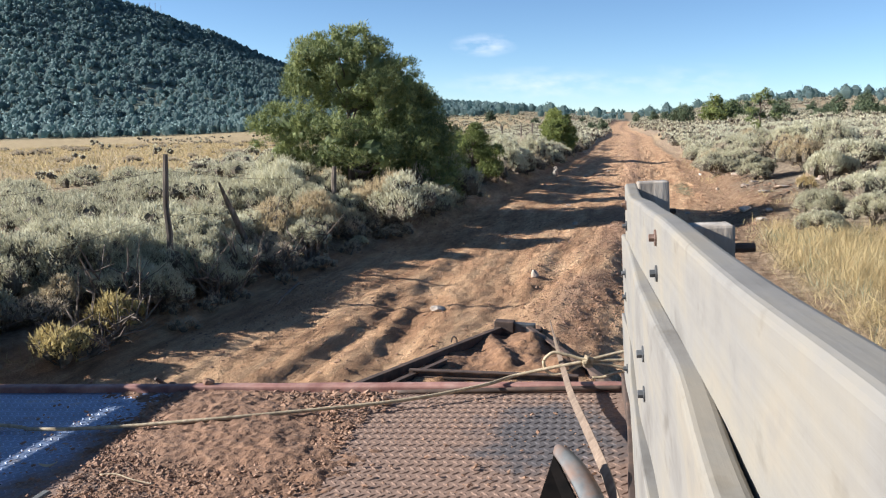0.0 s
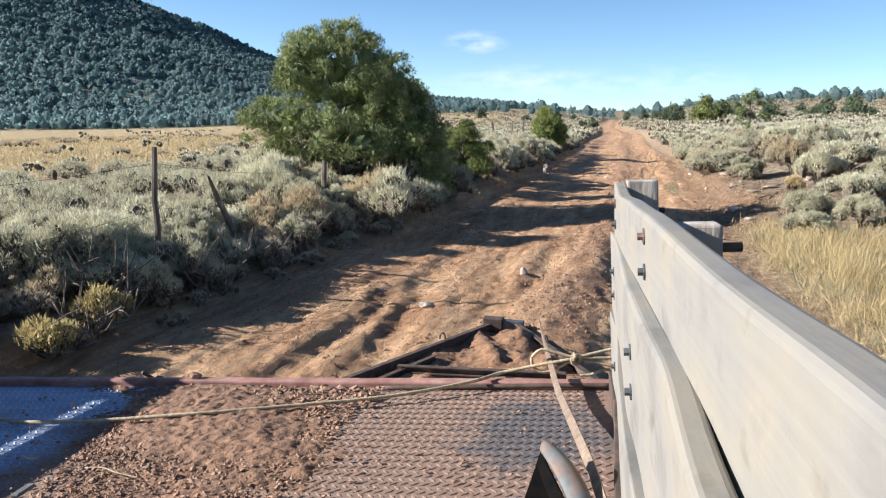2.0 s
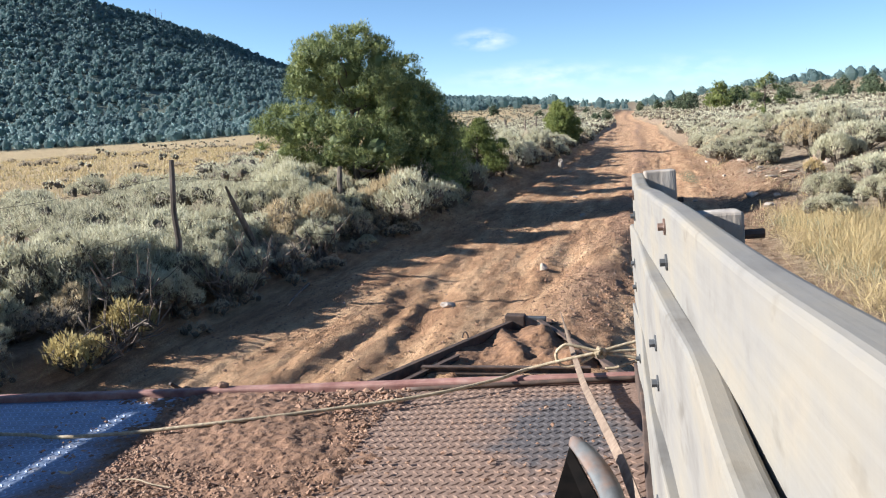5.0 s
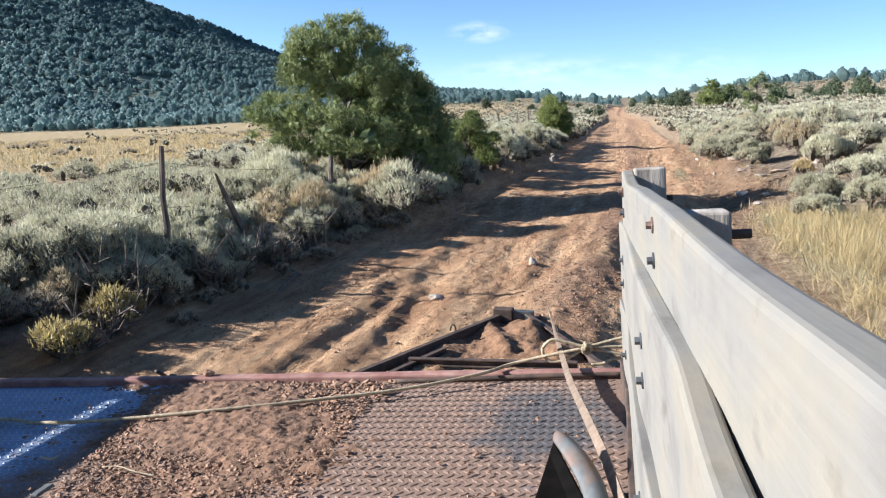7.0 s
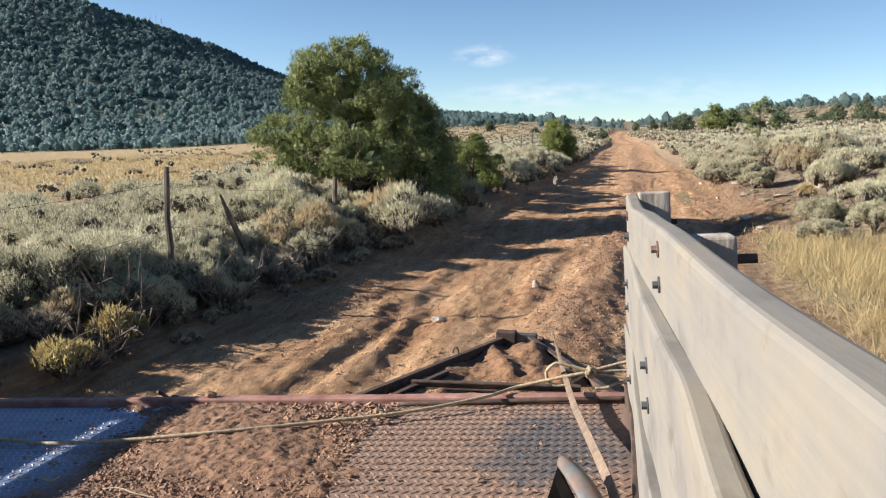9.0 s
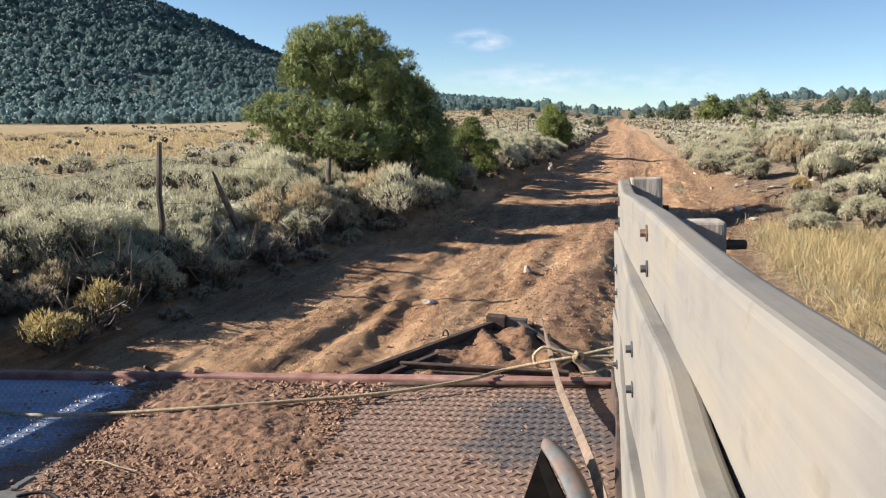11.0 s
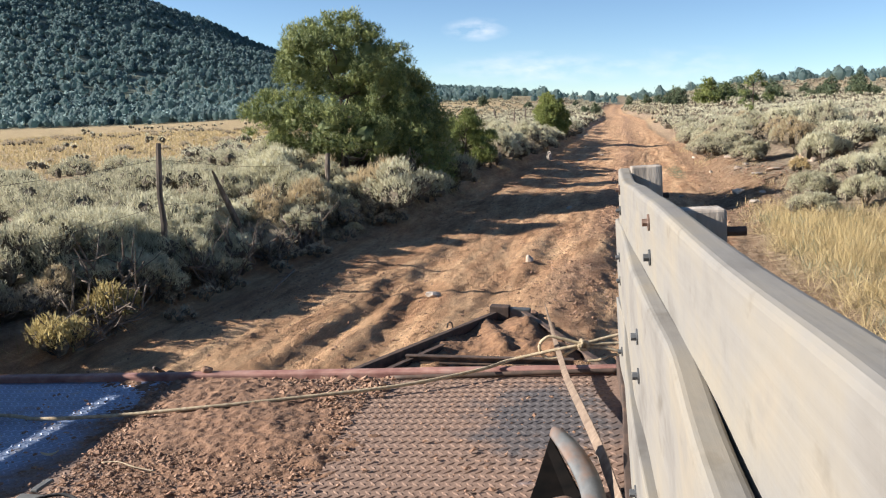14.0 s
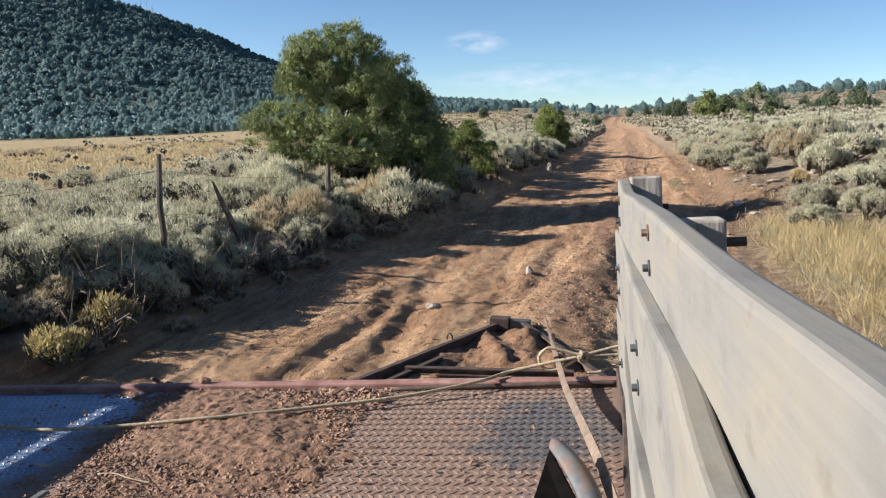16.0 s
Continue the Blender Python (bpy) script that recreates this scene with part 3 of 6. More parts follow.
for k, n in enumerate(order):
    px_, py_ = float(sx[n]), float(sy[n])
    u_ = px_ - float(road_shift(np.array(py_)))
    s = float(rng.uniform(0.6, 1.28)) * (0.85 if u_ > 0 and u_ < 3.2 else 1.0) * (0.55 if -5.65 < u_ < 0 and py_ < -10 else 0.72 if u_ < 0 and py_ < -10 else 1.0)
    m = pose(px_, py_, height(px_, py_) - 0.02, rng.uniform(-6, 6), rng.uniform(-6, 6), rng.uniform(0, 360)) @ Matrix.Diagonal((s * 1.12, s * 1.12, s * float(rng.uniform(0.85, 1.15)), 1))
    if k < len(SAGES):
        SAGES[k].matrix_basis = m
    else:
        b = copy_thing(SAGES[int(rng.integers(0, len(SAGES)))], Matrix.Identity(4))
        b.matrix_basis = m
rest = np.setdiff1d(np.arange(len(sx)), order)
# a thicket along the road edge, low in front and rising away from the road
for row, (x_, tall_, gap_) in enumerate(((-4.66, 0.30, 0.42), (-5.0, 0.52, 0.46), (-5.42, 0.60, 0.56), (-5.9, 0.74, 0.66))):
    for k, y_ in enumerate(np.arange(-18.4, -8.2, gap_)):
        px_ = x_ + 0.16 * math.sin(k * 2.4 + row) + 0.28 * float(step(-15, -10, y_)) - 0.30 * (y_ < -16.2)
        py_ = float(y_) + 0.12 * math.sin(k * 5.3 + row)
        if min(math.hypot(px_ + 4.85, py_ + 16.3), math.hypot(px_ + 4.8, py_ + 17.1)) < 0.48 or math.hypot(px_ + 6.05, py_ + 7.2) < 1.3:
            continue
        b = copy_thing(SAGES[((5, 9, 7, 2, 9, 5, 7), (5, 6, 9, 0, 7, 8, 4), (6, 4, 0, 5, 8, 1, 6), (4, 6, 1, 8, 0, 4, 3))[row][k % 7]], Matrix.Identity(4))
        s = tall_ * (0.85 + 0.3 * abs(math.sin(k * 1.7 + row))) * (0.72 + 0.28 * float(step(-16.8, -14.6, py_)))
        b.matrix_basis = pose(px_, py_, height(px_, py_) - 0.02, 5 * math.sin(k), 6 * math.cos(k), 67 * k + 20 * row) @ Matrix.Diagonal((s * 1.1, s * 1.1, s, 1))


def shrub_field(name, xs, ys, sprigs, per, size, wide, kinds, rng, label, grow=(0.6, 1.25), core=(5, 3, 7), heart=0.72):
    """Many shrubs joined in one mesh of kind stuff."""
    heaps = [sage_lobes(np.random.default_rng(300 + k), 0.52 + 0.06 * k, 0.68 + 0.06 * (k % 3), core[2]) for k in range(kinds)]
    zs, at = land(xs, ys), 0
    vs, fs, kind_of = [], [], []
    for k in range(kinds):
        pick = np.arange(len(xs)) % kinds == k
        (v, f), (cv, cf) = sage_blades(np.random.default_rng(320 + k), heaps[k], sprigs, per, size, wide), lobe_cores(np.random.default_rng(340 + k), heaps[k], heart, *core[:2])
        kind_of.append(np.tile(np.r_[np.zeros(len(f), np.int32), np.ones(len(cf), np.int32)], pick.sum()))
        v, f = np.r_[v, cv], np.r_[f, cf + len(v)]
        a, s = rng.uniform(0, 6.28, pick.sum()), rng.uniform(*grow, pick.sum())
        c, n = np.cos(a), np.sin(a)
        x = (v[None, :, 0] * c[:, None] - v[None, :, 1] * n[:, None]) * s[:, None] * 1.15 + xs[pick][:, None]
        y = (v[None, :, 0] * n[:, None] + v[None, :, 1] * c[:, None]) * s[:, None] * 1.15 + ys[pick][:, None]
        z = v[None, :, 2] * s[:, None] + zs[pick][:, None] - 0.03
        vs.append(np.stack([x, y, z], -1).reshape(-1, 3))
        fs.append((f[None] + (np.arange(pick.sum()) * len(v))[:, None, None]).reshape(-1, 3) + at)
        at += vs[-1].shape[0]
    ob = mk(name, np.concatenate(vs), np.concatenate(fs), SAGE)
    ob.data.materials.append(TANGLE)
    ob.data.polygons.foreach_set("material_index", np.concatenate(kind_of).astype(np.int32))
    return tagged(ob, label, "shrubs", kind="stuff")


def outside(xs, ys, box):
    return ~((xs > box[0]) & (xs < box[1]) & (ys > box[2]) & (ys < box[3]))


MID_BOX = (-30, 34, -24, 52)
ax_, ay_ = scatter(*MID_BOX, 1.28, rng, 0.86)
keep_ = outside(ax_, ay_, NEAR_BOX) & (np.abs(ax_) < 12 + 0.62 * (ay_ + 24))
fx_, fy_ = np.r_[ax_[keep_], sx[rest]], np.r_[ay_[keep_], sy[rest]]
close_ = (np.abs(fx_ + 1) < 17) & (fy_ < 34)
beside_ = close_ & (fx_ < -7.5) & (fx_ > -22) & (fy_ < 2)
vx_, vy_ = scatter(-12.5, -6.6, -20, -3, 1.15, np.random.default_rng(29), 0.9)
shrub_field("sage_verge", np.r_[fx_[beside_], vx_], np.r_[fy_[beside_], vy_], 380, 5, 0.062, 0.22, 6, rng, "grey-green sagebrush behind the fence", (0.35, 1.15), heart=0.62)
close_ &= ~beside_
shrub_field("sage_flat", fx_[close_], fy_[close_], 130, 5, 0.07, 0.27, 6, rng, "grey-green sagebrush covering the flat beyond the road")
shrub_field("sage_plain", fx_[~close_ & ~beside_], fy_[~close_ & ~beside_], 70, 4, 0.075, 0.40, 5, rng, "pale sagebrush thinning out across the plain")
bx_, by_ = scatter(-95, 130, -10, 250, 2.0, rng, 0.8)
keep_ = outside(bx_, by_, MID_BOX) & (np.abs(bx_ + 0.0) < 10 + 0.75 * (by_ + 20))
shrub_field("distant_sage", bx_[keep_], by_[keep_], 20, 2, 0.12, 0.55, 4, rng, "pale distant sagebrush dotting the plain", (0.8, 1.6), (5, 3, 3))
wx_, wy_ = rng.uniform(-85, -21, 360), rng.uniform(-14, 95, 360)
keep_ = (zones(wx_, wy_)[2] > 0.6) & (fractal(wx_ * 0.05, wy_ * 0.05, 67) > 0.0)
dark = shrub_field("meadow_shrubs", wx_[keep_], wy_[keep_], 150, 4, 0.10, 0.34, 4, rng, "low dark brown shrubs dotting the golden meadow", (0.4, 1.0), heart=0.5)
dark.data.materials[0] = GREYSAGE

# ---- trees ----


def limb_paths(rng, tall, spread, limbs, low=0.12, lean=(0, 0)):
    """The trunk's line and limbs that leave it, as point lists with radii."""
    s = np.linspace(0, 1, 8)[:, None]
    wig = np.cumsum(rng.normal(size=(8, 3)) * [0.05, 0.05, 0] * tall * 0.25, 0)
    trunk = np.array([[lean[0], lean[1], tall * 0.86]]) * s + wig * s
    trunk[0, 2] = -0.15
    out = [(trunk, tall * 0.030 * (1 - 0.85 * s[:, 0]) + 0.008)]
    for k in range(limbs):
        f = low + (0.92 - low) * rng.uniform(0, 1) ** 1.1
        start = np.array([np.interp(f, s[:, 0], trunk[:, c]) for c in range(3)])
        th = rng.uniform(0, 6.28)
        reach = spread * (1.05 - 0.75 * f) * rng.uniform(0.55, 1.05)
        end = start + [reach * np.cos(th), reach * np.sin(th), tall * rng.uniform(0.06, 0.26)]
        q = np.linspace(0, 1, 6)[:, None]
        pts = start + (end - start) * q + np.array([[0, 0, -0.10 * reach]]) * np.sin(q * 3.14) + rng.normal(size=(6, 3)) * 0.05 * reach * q
        out.append((pts, tall * 0.012 * (1 - 0.85 * q[:, 0]) * (1.2 - f) + 0.006))
    return out


def tufts_over(rng, lobes, size, cover):
    """Small leafy tufts heaped over the big lobes of a crown."""
    out = []
    for lobe in np.asarray(lobes, float):
        area = 4 * (lobe[3] * lobe[4] + lobe[3] * lobe[5] + lobe[4] * lobe[5])
        n = max(3, int(cover * area / (3 * size * size)))
        d = unit(rng.normal(size=(n, 3)))
        r = size * rng.uniform(0.6, 1.3, (n, 1))
        c = lobe[:3] + d * np.maximum(lobe[3:] - r * 0.55, 0.03) * rng.uniform(0.8, 1.08, (n, 1))
        out.append(np.c_[c, r * rng.uniform(0.85, 1.2, (n, 1)), r * rng.uniform(0.85, 1.2, (n, 1)), r * rng.uniform(0.65, 0.95, (n, 1))])
    out = np.concatenate(out)
    return out[out[:, 2] > 0.1]


def crown_leaves(rng, paths, lobes, blades, tuft, size, wide, cover, heart):
    """Tufts of fine blades at the limb ends and over the lobes (x, y, z, rx, ry, rz) of the crown."""
    ends = np.array([[*pts[-1 - k % 2], tuft * 0.9, tuft * 0.9, tuft * 0.65] for k, (pts, _) in enumerate(paths[1:])])
    big = np.asarray(lobes, float)
    inside = np.array([np.min(np.linalg.norm((e[:3] - big[:, :3]) / big[:, 3:], axis=1)) < 1.12 for e in ends])
    heaps = np.r_[tufts_over(rng, lobes, tuft, cover), ends[inside]]
    p, out = shell(rng, heaps, blades // 5, -0.75, 0.45)
    inner = [lobe_cores(rng, heaps, 0.45, 5, 3)]
    if heart > 0:
        inner.append(lobe_cores(rng, lobes, heart, 9, 5))
    return join([leafage(rng, p, out, 5, size, wide, 0.4, 0.75, size * 0.4, 0.5)] + inner)


def tree(name, seed, at, tall, spread, limbs, lobes, blades, tuft, size, leaf, label, category="tree", group="", wide=0.3, low=0.12, lean=(0, 0), turn=0.0, cover=0.7, heart=0.36):
    rng = np.random.default_rng(seed)
    root = empty(name, pose(*at, 0, 0, turn), label, category, group)
    paths = limb_paths(rng, tall, spread, limbs, low, lean)
    mk("trunk", *tube(*paths[0], 8), BARK, root, "dark rough bark, branching low", True)
    for p, r in paths[1:]:
        mk("limb", *tube(p, r, 5), BARK, root, "", True)
    mk("crown", *crown_leaves(rng, paths, lobes, blades, tuft, size, wide, cover, heart), leaf, root)
    return root


def on_ground(x, y, sink=0.03):
    return (x, y, height(x, y) - sink)


BIG_LOBES = [(0.72, 1.95, 1.75, 0.74, 0.85, 0.8), (0.78, 2.0, 0.85, 0.8, 0.85, 0.65), (0.4, 1.4, 2.25, 0.7, 0.75, 0.62), (-0.75, 0.0, 2.85, 0.6, 0.65, 0.5), (1.2, 0.0, 2.25, 0.5, 0.6, 0.6), (-0.15, 0.0, 2.55, 1.05, 1.1, 0.75), (-0.05, 0.1, 3.05, 0.62, 0.7, 0.52), (0.55, 0.0, 2.75, 0.5, 0.6, 0.5), (-0.85, -0.2, 2.45, 0.62, 0.7, 0.55), (-1.15, -0.3, 1.62, 0.85, 0.85, 0.5), (-1.62, 0.1, 1.02, 0.62, 0.75, 0.5)]
BIG_LOBES += [(0.85, -0.1, 2.0, 0.7, 0.8, 0.8), (1.4, 0.1, 1.75, 0.5, 0.7, 0.66), (1.6, 0.15, 1.0, 0.55, 0.8, 0.7), (0.05, -0.9, 1.35, 0.7, 0.6, 0.45), (0.75, -0.8, 1.15, 0.6, 0.55, 0.5), (0.0, 1.0, 1.6, 1.2, 0.8, 0.9), (1.0, 0.5, 0.75, 1.0, 0.7, 0.45), (-0.7, 0.4, 0.75, 1.0, 0.8, 0.4), (1.95, 0.2, 0.72, 0.48, 0.7, 0.6), (1.95, 0.2, 1.25, 0.36, 0.6, 0.42)]
tree("juniper_tree", 5, on_ground(-6.05, -7.2), 3.0, 1.9, 34, [(a * 0.98, b * 0.95, c * 1.04, d * 1.02, e * 1.0, f * 1.04) for a, b, c, d, e, f in BIG_LOBES], 230000, 0.19, 0.062, JUNIPER, "large dark green juniper tree with dense spreading crown", wide=0.24, cover=0.62, heart=0.36)
PIN_LOBES = [(0.0, 0, 0.42, 0.5, 0.5, 0.22), (-0.5, 0, 0.85, 0.34, 0.4, 0.20), (-0.15, 0, 1.05, 0.36, 0.38, 0.26), (0.3, 0.05, 0.85, 0.34, 0.4, 0.34), (0.12, 0, 1.42, 0.26, 0.28, 0.30), (-0.55, 0.1, 0.5, 0.3, 0.35, 0.16), (0.45, 0, 0.5, 0.28, 0.35, 0.2)]
tree("pinyon_sapling", 9, on_ground(-4.5, -2.6), 1.5, 0.7, 22, [(a * 1.3, b, c * 0.92, d * 1.15, e * 1.1, f * 0.95) for a, b, c, d, e, f in PIN_LOBES], 26000, 0.16, 0.07, PINYON, "small green pinyon pine beside the road", "sapling", wide=0.26, cover=0.35, heart=0.0)
JUN_LOBES = [(0, 0, 0.5, 0.95, 0.95, 0.4), (0, 0, 1.2, 1.0, 1.0, 0.75), (0, 0, 1.85, 0.62, 0.62, 0.48), (-0.55, 0, 0.95, 0.65, 0.7, 0.55), (0.55, 0, 0.95, 0.62, 0.7, 0.6)]
tree("juniper_tree", 13, on_ground(-4.55, 17.4), 2.25, 0.85, 26, [(a * 0.92, b, c, d * 0.86, e * 0.85, f) for a, b, c, d, e, f in JUN_LOBES], 34000, 0.22, 0.085, PINYON, "rounded bright green juniper at the road edge", wide=0.45)
BUSH_LOBES = [(0, 0, 0.55, 0.5, 0.5, 0.45), (0.05, 0, 0.85, 0.3, 0.3, 0.25)]
tree("juniper_sapling", 17, on_ground(-5.88, 1.0), 1.25, 0.7, 16, [tuple(1.35 * q for q in lobe) for lobe in BUSH_LOBES], 11000, 0.16, 0.06, PINYON, "young bushy juniper among the sage", "sapling")
OPEN_LOBES = [(-0.05, 0, 2.30, 0.62, 0.6, 0.20), (-0.42, 0, 2.05, 0.36, 0.4, 0.16), (-0.3, 0, 1.55, 0.5, 0.5, 0.20), (0.55, 0, 1.25, 0.55, 0.6, 0.22), (0.95, 0.1, 1.5, 0.26, 0.3, 0.22), (0.12, 0, 2.58, 0.36, 0.36, 0.14), (-0.6, 0, 1.1, 0.42, 0.45, 0.16), (0.38, 0, 1.95, 0.34, 0.35, 0.14)]
OPEN = (4.1 - height(6.45, 29.4)) / 2.75
tree("pinyon_tree", 23, on_ground(6.45, 29.4, 0.1), 2.75 * OPEN, 1.15 * OPEN, 18, [tuple(c * OPEN for c in lobe) for lobe in OPEN_LOBES], 5200, 0.16, 0.10, JUNIPER, "open-crowned pinyon with bare lower trunk", low=0.4, wide=0.3, cover=0.22, heart=0.0)
tree("pinyon_sapling", 27, on_ground(4.55, 15.5), 1.3, 0.5, 14, [(0, 0, 0.9, 0.32, 0.32, 0.35), (0, 0, 1.2, 0.2, 0.2, 0.2)], 1500, 0.10, 0.08, PINYON, "thin yellowish sapling among sagebrush", "sapling", low=0.3, wide=0.16, cover=0.3, heart=0.0)

# junipers along the skyline and scattered on the flat, as separate trees
FAR_KINDS = []
for k, (h, w) in enumerate(((3.4, 1.6), (2.8, 1.7), (4.0, 1.7))):
    lobes = [(0, 0, h * 0.5, w * 0.8, w * 0.8, h * 0.36), (w * 0.2, 0, h * 0.75, w * 0.5, w * 0.5, h * 0.2), (-w * 0.45, w * 0.1, h * 0.38, w * 0.55, w * 0.6, h * 0.28), (w * 0.5, -w * 0.2, h * 0.36, w * 0.5, w * 0.55, h * 0.26)]
    FAR_KINDS.append(tree("juniper_tree", 40 + k, (0, 0, 0), h, w, 9, lobes, 2600, 0.42, 0.20, DARKJUNIPER, "dark green juniper standing on the sage plain", group="skyline junipers", wide=0.5))
for k, (a, d, s) in enumerate(((5.3, 88, 1.15), (6.5, 92, 0.95))):
    x_, y_ = d * math.sin(radians(a)), d * math.cos(radians(a))
    tree("juniper_tree", 50 + k, on_ground(x_, y_, 0.1), 3.6 * s, 1.7 * s, 10, [(0, 0, 1.6 * s, 1.7 * s, 1.7 * s, 1.3 * s), (0.2, 0, 2.7 * s, 1.0 * s, 1.0 * s, 0.8 * s), (-0.6, 0, 1.2 * s, 1.2 * s, 1.2 * s, 0.9 * s)], 4000, 0.42, 0.19, PINYON if k == 0 else JUNIPER, "rounded sunlit juniper on the skyline", group="skyline junipers", wide=0.5)
SKYLINE = [(8.7, 90, 0.95), (10.7, 88, 1.1), (14.2, 110, 1.0), (16.5, 105, 1.15), (17.3, 108, 1.0), (18.6, 130, 0.9), (19.8, 100, 1.2), (21.4, 120, 1.0),
           (3.0, 105, 1.1), (2.0, 118, 0.9), (1.2, 150, 1.0), (5.0, 150, 1.2), (0.3, 170, 1.0), (6.4, 145, 1.2), (9.6, 140, 1.1), (11.8, 150, 1.2), (13.2, 140, 1.0), (15.2, 165, 1.2),
           (7.6, 112, 1.2), (13.0, 104, 0.9), (15.7, 118, 1.0), (20.6, 112, 1.0), (22.2, 118, 1.2), (2.5, 128, 1.2), (23.5, 115, 1.0), (26.0, 125, 1.1), (28.5, 110, 0.9), (-4.0, 92, 0.7), (-4.9, 100, 0.6), (-1.0, 190, 1.0), (-5.2, 180, 0.9), (-9.0, 170, 0.8), (-12.5, 190, 1.0)]
for k, (a, d, s) in enumerate(SKYLINE):
    s *= 0.62 + 0.34 * abs(math.sin(k * 2.3))
    x_, y_ = d * math.sin(radians(a)), d * math.cos(radians(a))
    m = pose(x_, y_, height(x_, y_) - 0.1, 0, 0, 47 * k) @ Matrix.Diagonal((s, s, s, 1))
    if k < 3:
        FAR_KINDS[k].matrix_basis = m
    else:
        copy_thing(FAR_KINDS[k % 3], Matrix.Identity(4)).matrix_basis = m


def woods(name, count, pick, label, seed):
    """Far woodland: many small ragged crowns in one mesh."""
    rng = np.random.default_rng(seed)
    x, y = pick(rng, count)
    z, n = land(x, y), len(x)
    tall = 1.5 + 3.2 * rng.uniform(0, 1, n) ** 1.4
    wide_ = tall * rng.uniform(0.36, 0.62, n)
    lobes = np.stack([x, y, z + tall * 0.45, wide_, wide_, tall * 0.5], 1)
    per = 16
    d = unit(rng.normal(size=(n, per, 3)) + [0, 0, 0.35])
    base = lobes[:, None, :3] + d * lobes[:, None, 3:] * rng.uniform(0.7, 0.98, (n, per, 1))
    blades = leafage(rng, base.reshape(-1, 3), d.reshape(-1, 3), 1, 0.62, 0.9, 0.4, 0.35, 0.1)
    return tagged(mk(name, *join([lobe_cores(rng, lobes, 0.86, 5, 3), blades]), HAZEWOOD), label, "woodland", kind="stuff")


def hill_spots(rng, count):
    a, d = np.radians(rng.uniform(-54, -9, count)), np.sqrt(rng.uniform(245**2, 690**2, count))
    x, y = d * np.sin(a), d * np.cos(a) - 12
    open_ = fractal(x * 0.018, y * 0.018, 61) > 0.24
    thin = rng.uniform(0, 1, count) < np.where(open_, 0.45, 1.0) * (1 - 0.72 * step(-19, -10, np.degrees(a)))
    return x[thin], y[thin]


def plain_spots(rng, count):
    a, d = np.radians(rng.uniform(-14, 40, count)), np.sqrt(rng.uniform(230**2, 640**2, count))
    x, y = d * np.sin(a), d * np.cos(a) - 12
    thin = (fractal(x * 0.012, y * 0.012, 63) + 0.5 + 0.25 * step(-4, 8, np.degrees(a)) > rng.uniform(0, 1, count)) & ((np.abs(x - road_shift(y)) > 5) | (y > 610))
    return x[thin], y[thin]


woods("hill_woodland", 16000, hill_spots, "dense junipers covering the hillside, bluish haze in their colour", 71)
woods("plain_woodland", 3200, plain_spots, "scattered junipers along the far skyline, bluish haze in their colour", 73)

# ---- grass, flowering and dead shrubs ----


def grass_field(name, xs, ys, per, tall, material, rng, label, spread=0.10, wide=0.012, lean=0.45):
    zs = land(xs, ys)
    n = len(xs)
    base = np.repeat(np.stack([xs, ys, zs - 0.02], 1), per, 0) + rng.normal(size=(n * per, 3)) * [spread, spread, 0.0]
    way = rng.normal(size=(n * per, 3)) * lean + [0, 0, 1.0]
    ln = np.repeat(tall * rng.uniform(0.6, 1.25, n), per) * rng.uniform(0.55, 1.2, n * per)
    return tagged(mk(name, *kites(base, way, ln, np.full(n * per, wide) * rng.uniform(0.6, 1.4, n * per), rng), material), label, "grass", kind="stuff")


rng = np.random.default_rng(83)
gx5, gy5 = 0.95 + rng.normal(size=110) * 0.12, rng.uniform(0.4, 4.8, 110)
grass_field("low_weeds", gx5, gy5, 9, 0.07, WEED, rng, "low grey-green weeds on the road edge", 0.05, 0.012, 0.7)
rng = np.random.default_rng(81)
gx1, gy1 = rng.uniform(1.7, 8.0, 3800), rng.uniform(-20.5, -7.0, 3800)
take = rng.uniform(0, 1, 3800) < step(-7.0, -9.5, gy1 + 1.2 * np.sin(gx1 * 2)) * (0.25 + 0.75 * step(1.7, 2.6, gx1))
grass_field("dry_grass", gx1[take], gy1[take], 42, 0.32, GRASS, rng, "tall golden dry grass beside the road", 0.13, 0.0042, 0.85)
gx6, gy6 = rng.uniform(1.8, 7.5, 420), rng.uniform(-20, -8, 420)
grass_field("grey_weeds", gx6, gy6, 18, 0.26, WEED, rng, "grey-green weeds among the dry grass", 0.07, 0.008, 0.5)
gx2, gy2 = rng.uniform(-6.5, -3.7, 1300), rng.uniform(-24, 22, 1300)
take = (gx2 < road_left(gy2) - 0.15) & (fractal(gx2 * 0.6, gy2 * 0.6, 91) > 0.0)
grass_field("verge_grass", gx2[take], gy2[take], 10, 0.2, GRASS, rng, "thin straw-coloured grass on the road verge", 0.10, 0.006, 0.6)
gx3, gy3 = rng.uniform(1.6, 5.5, 900), rng.uniform(-8, 26, 900)
take = fractal(gx3 * 0.7, gy3 * 0.7, 93) > 0.06
grass_field("bank_grass", gx3[take], gy3[take], 8, 0.24, GRASS, rng, "sparse dry grass on the cut bank", 0.09, 0.009, 0.5)
gx4, gy4 = rng.uniform(-75, -13, 9000), rng.uniform(-15, 75, 9000)
take = zones(gx4, gy4)[2] > 0.5
grass_field("meadow_grass", gx4[take], gy4[take], 4, 0.36, GRASS, rng, "short golden grass of the open meadow", 0.4, 0.06, 0.5)

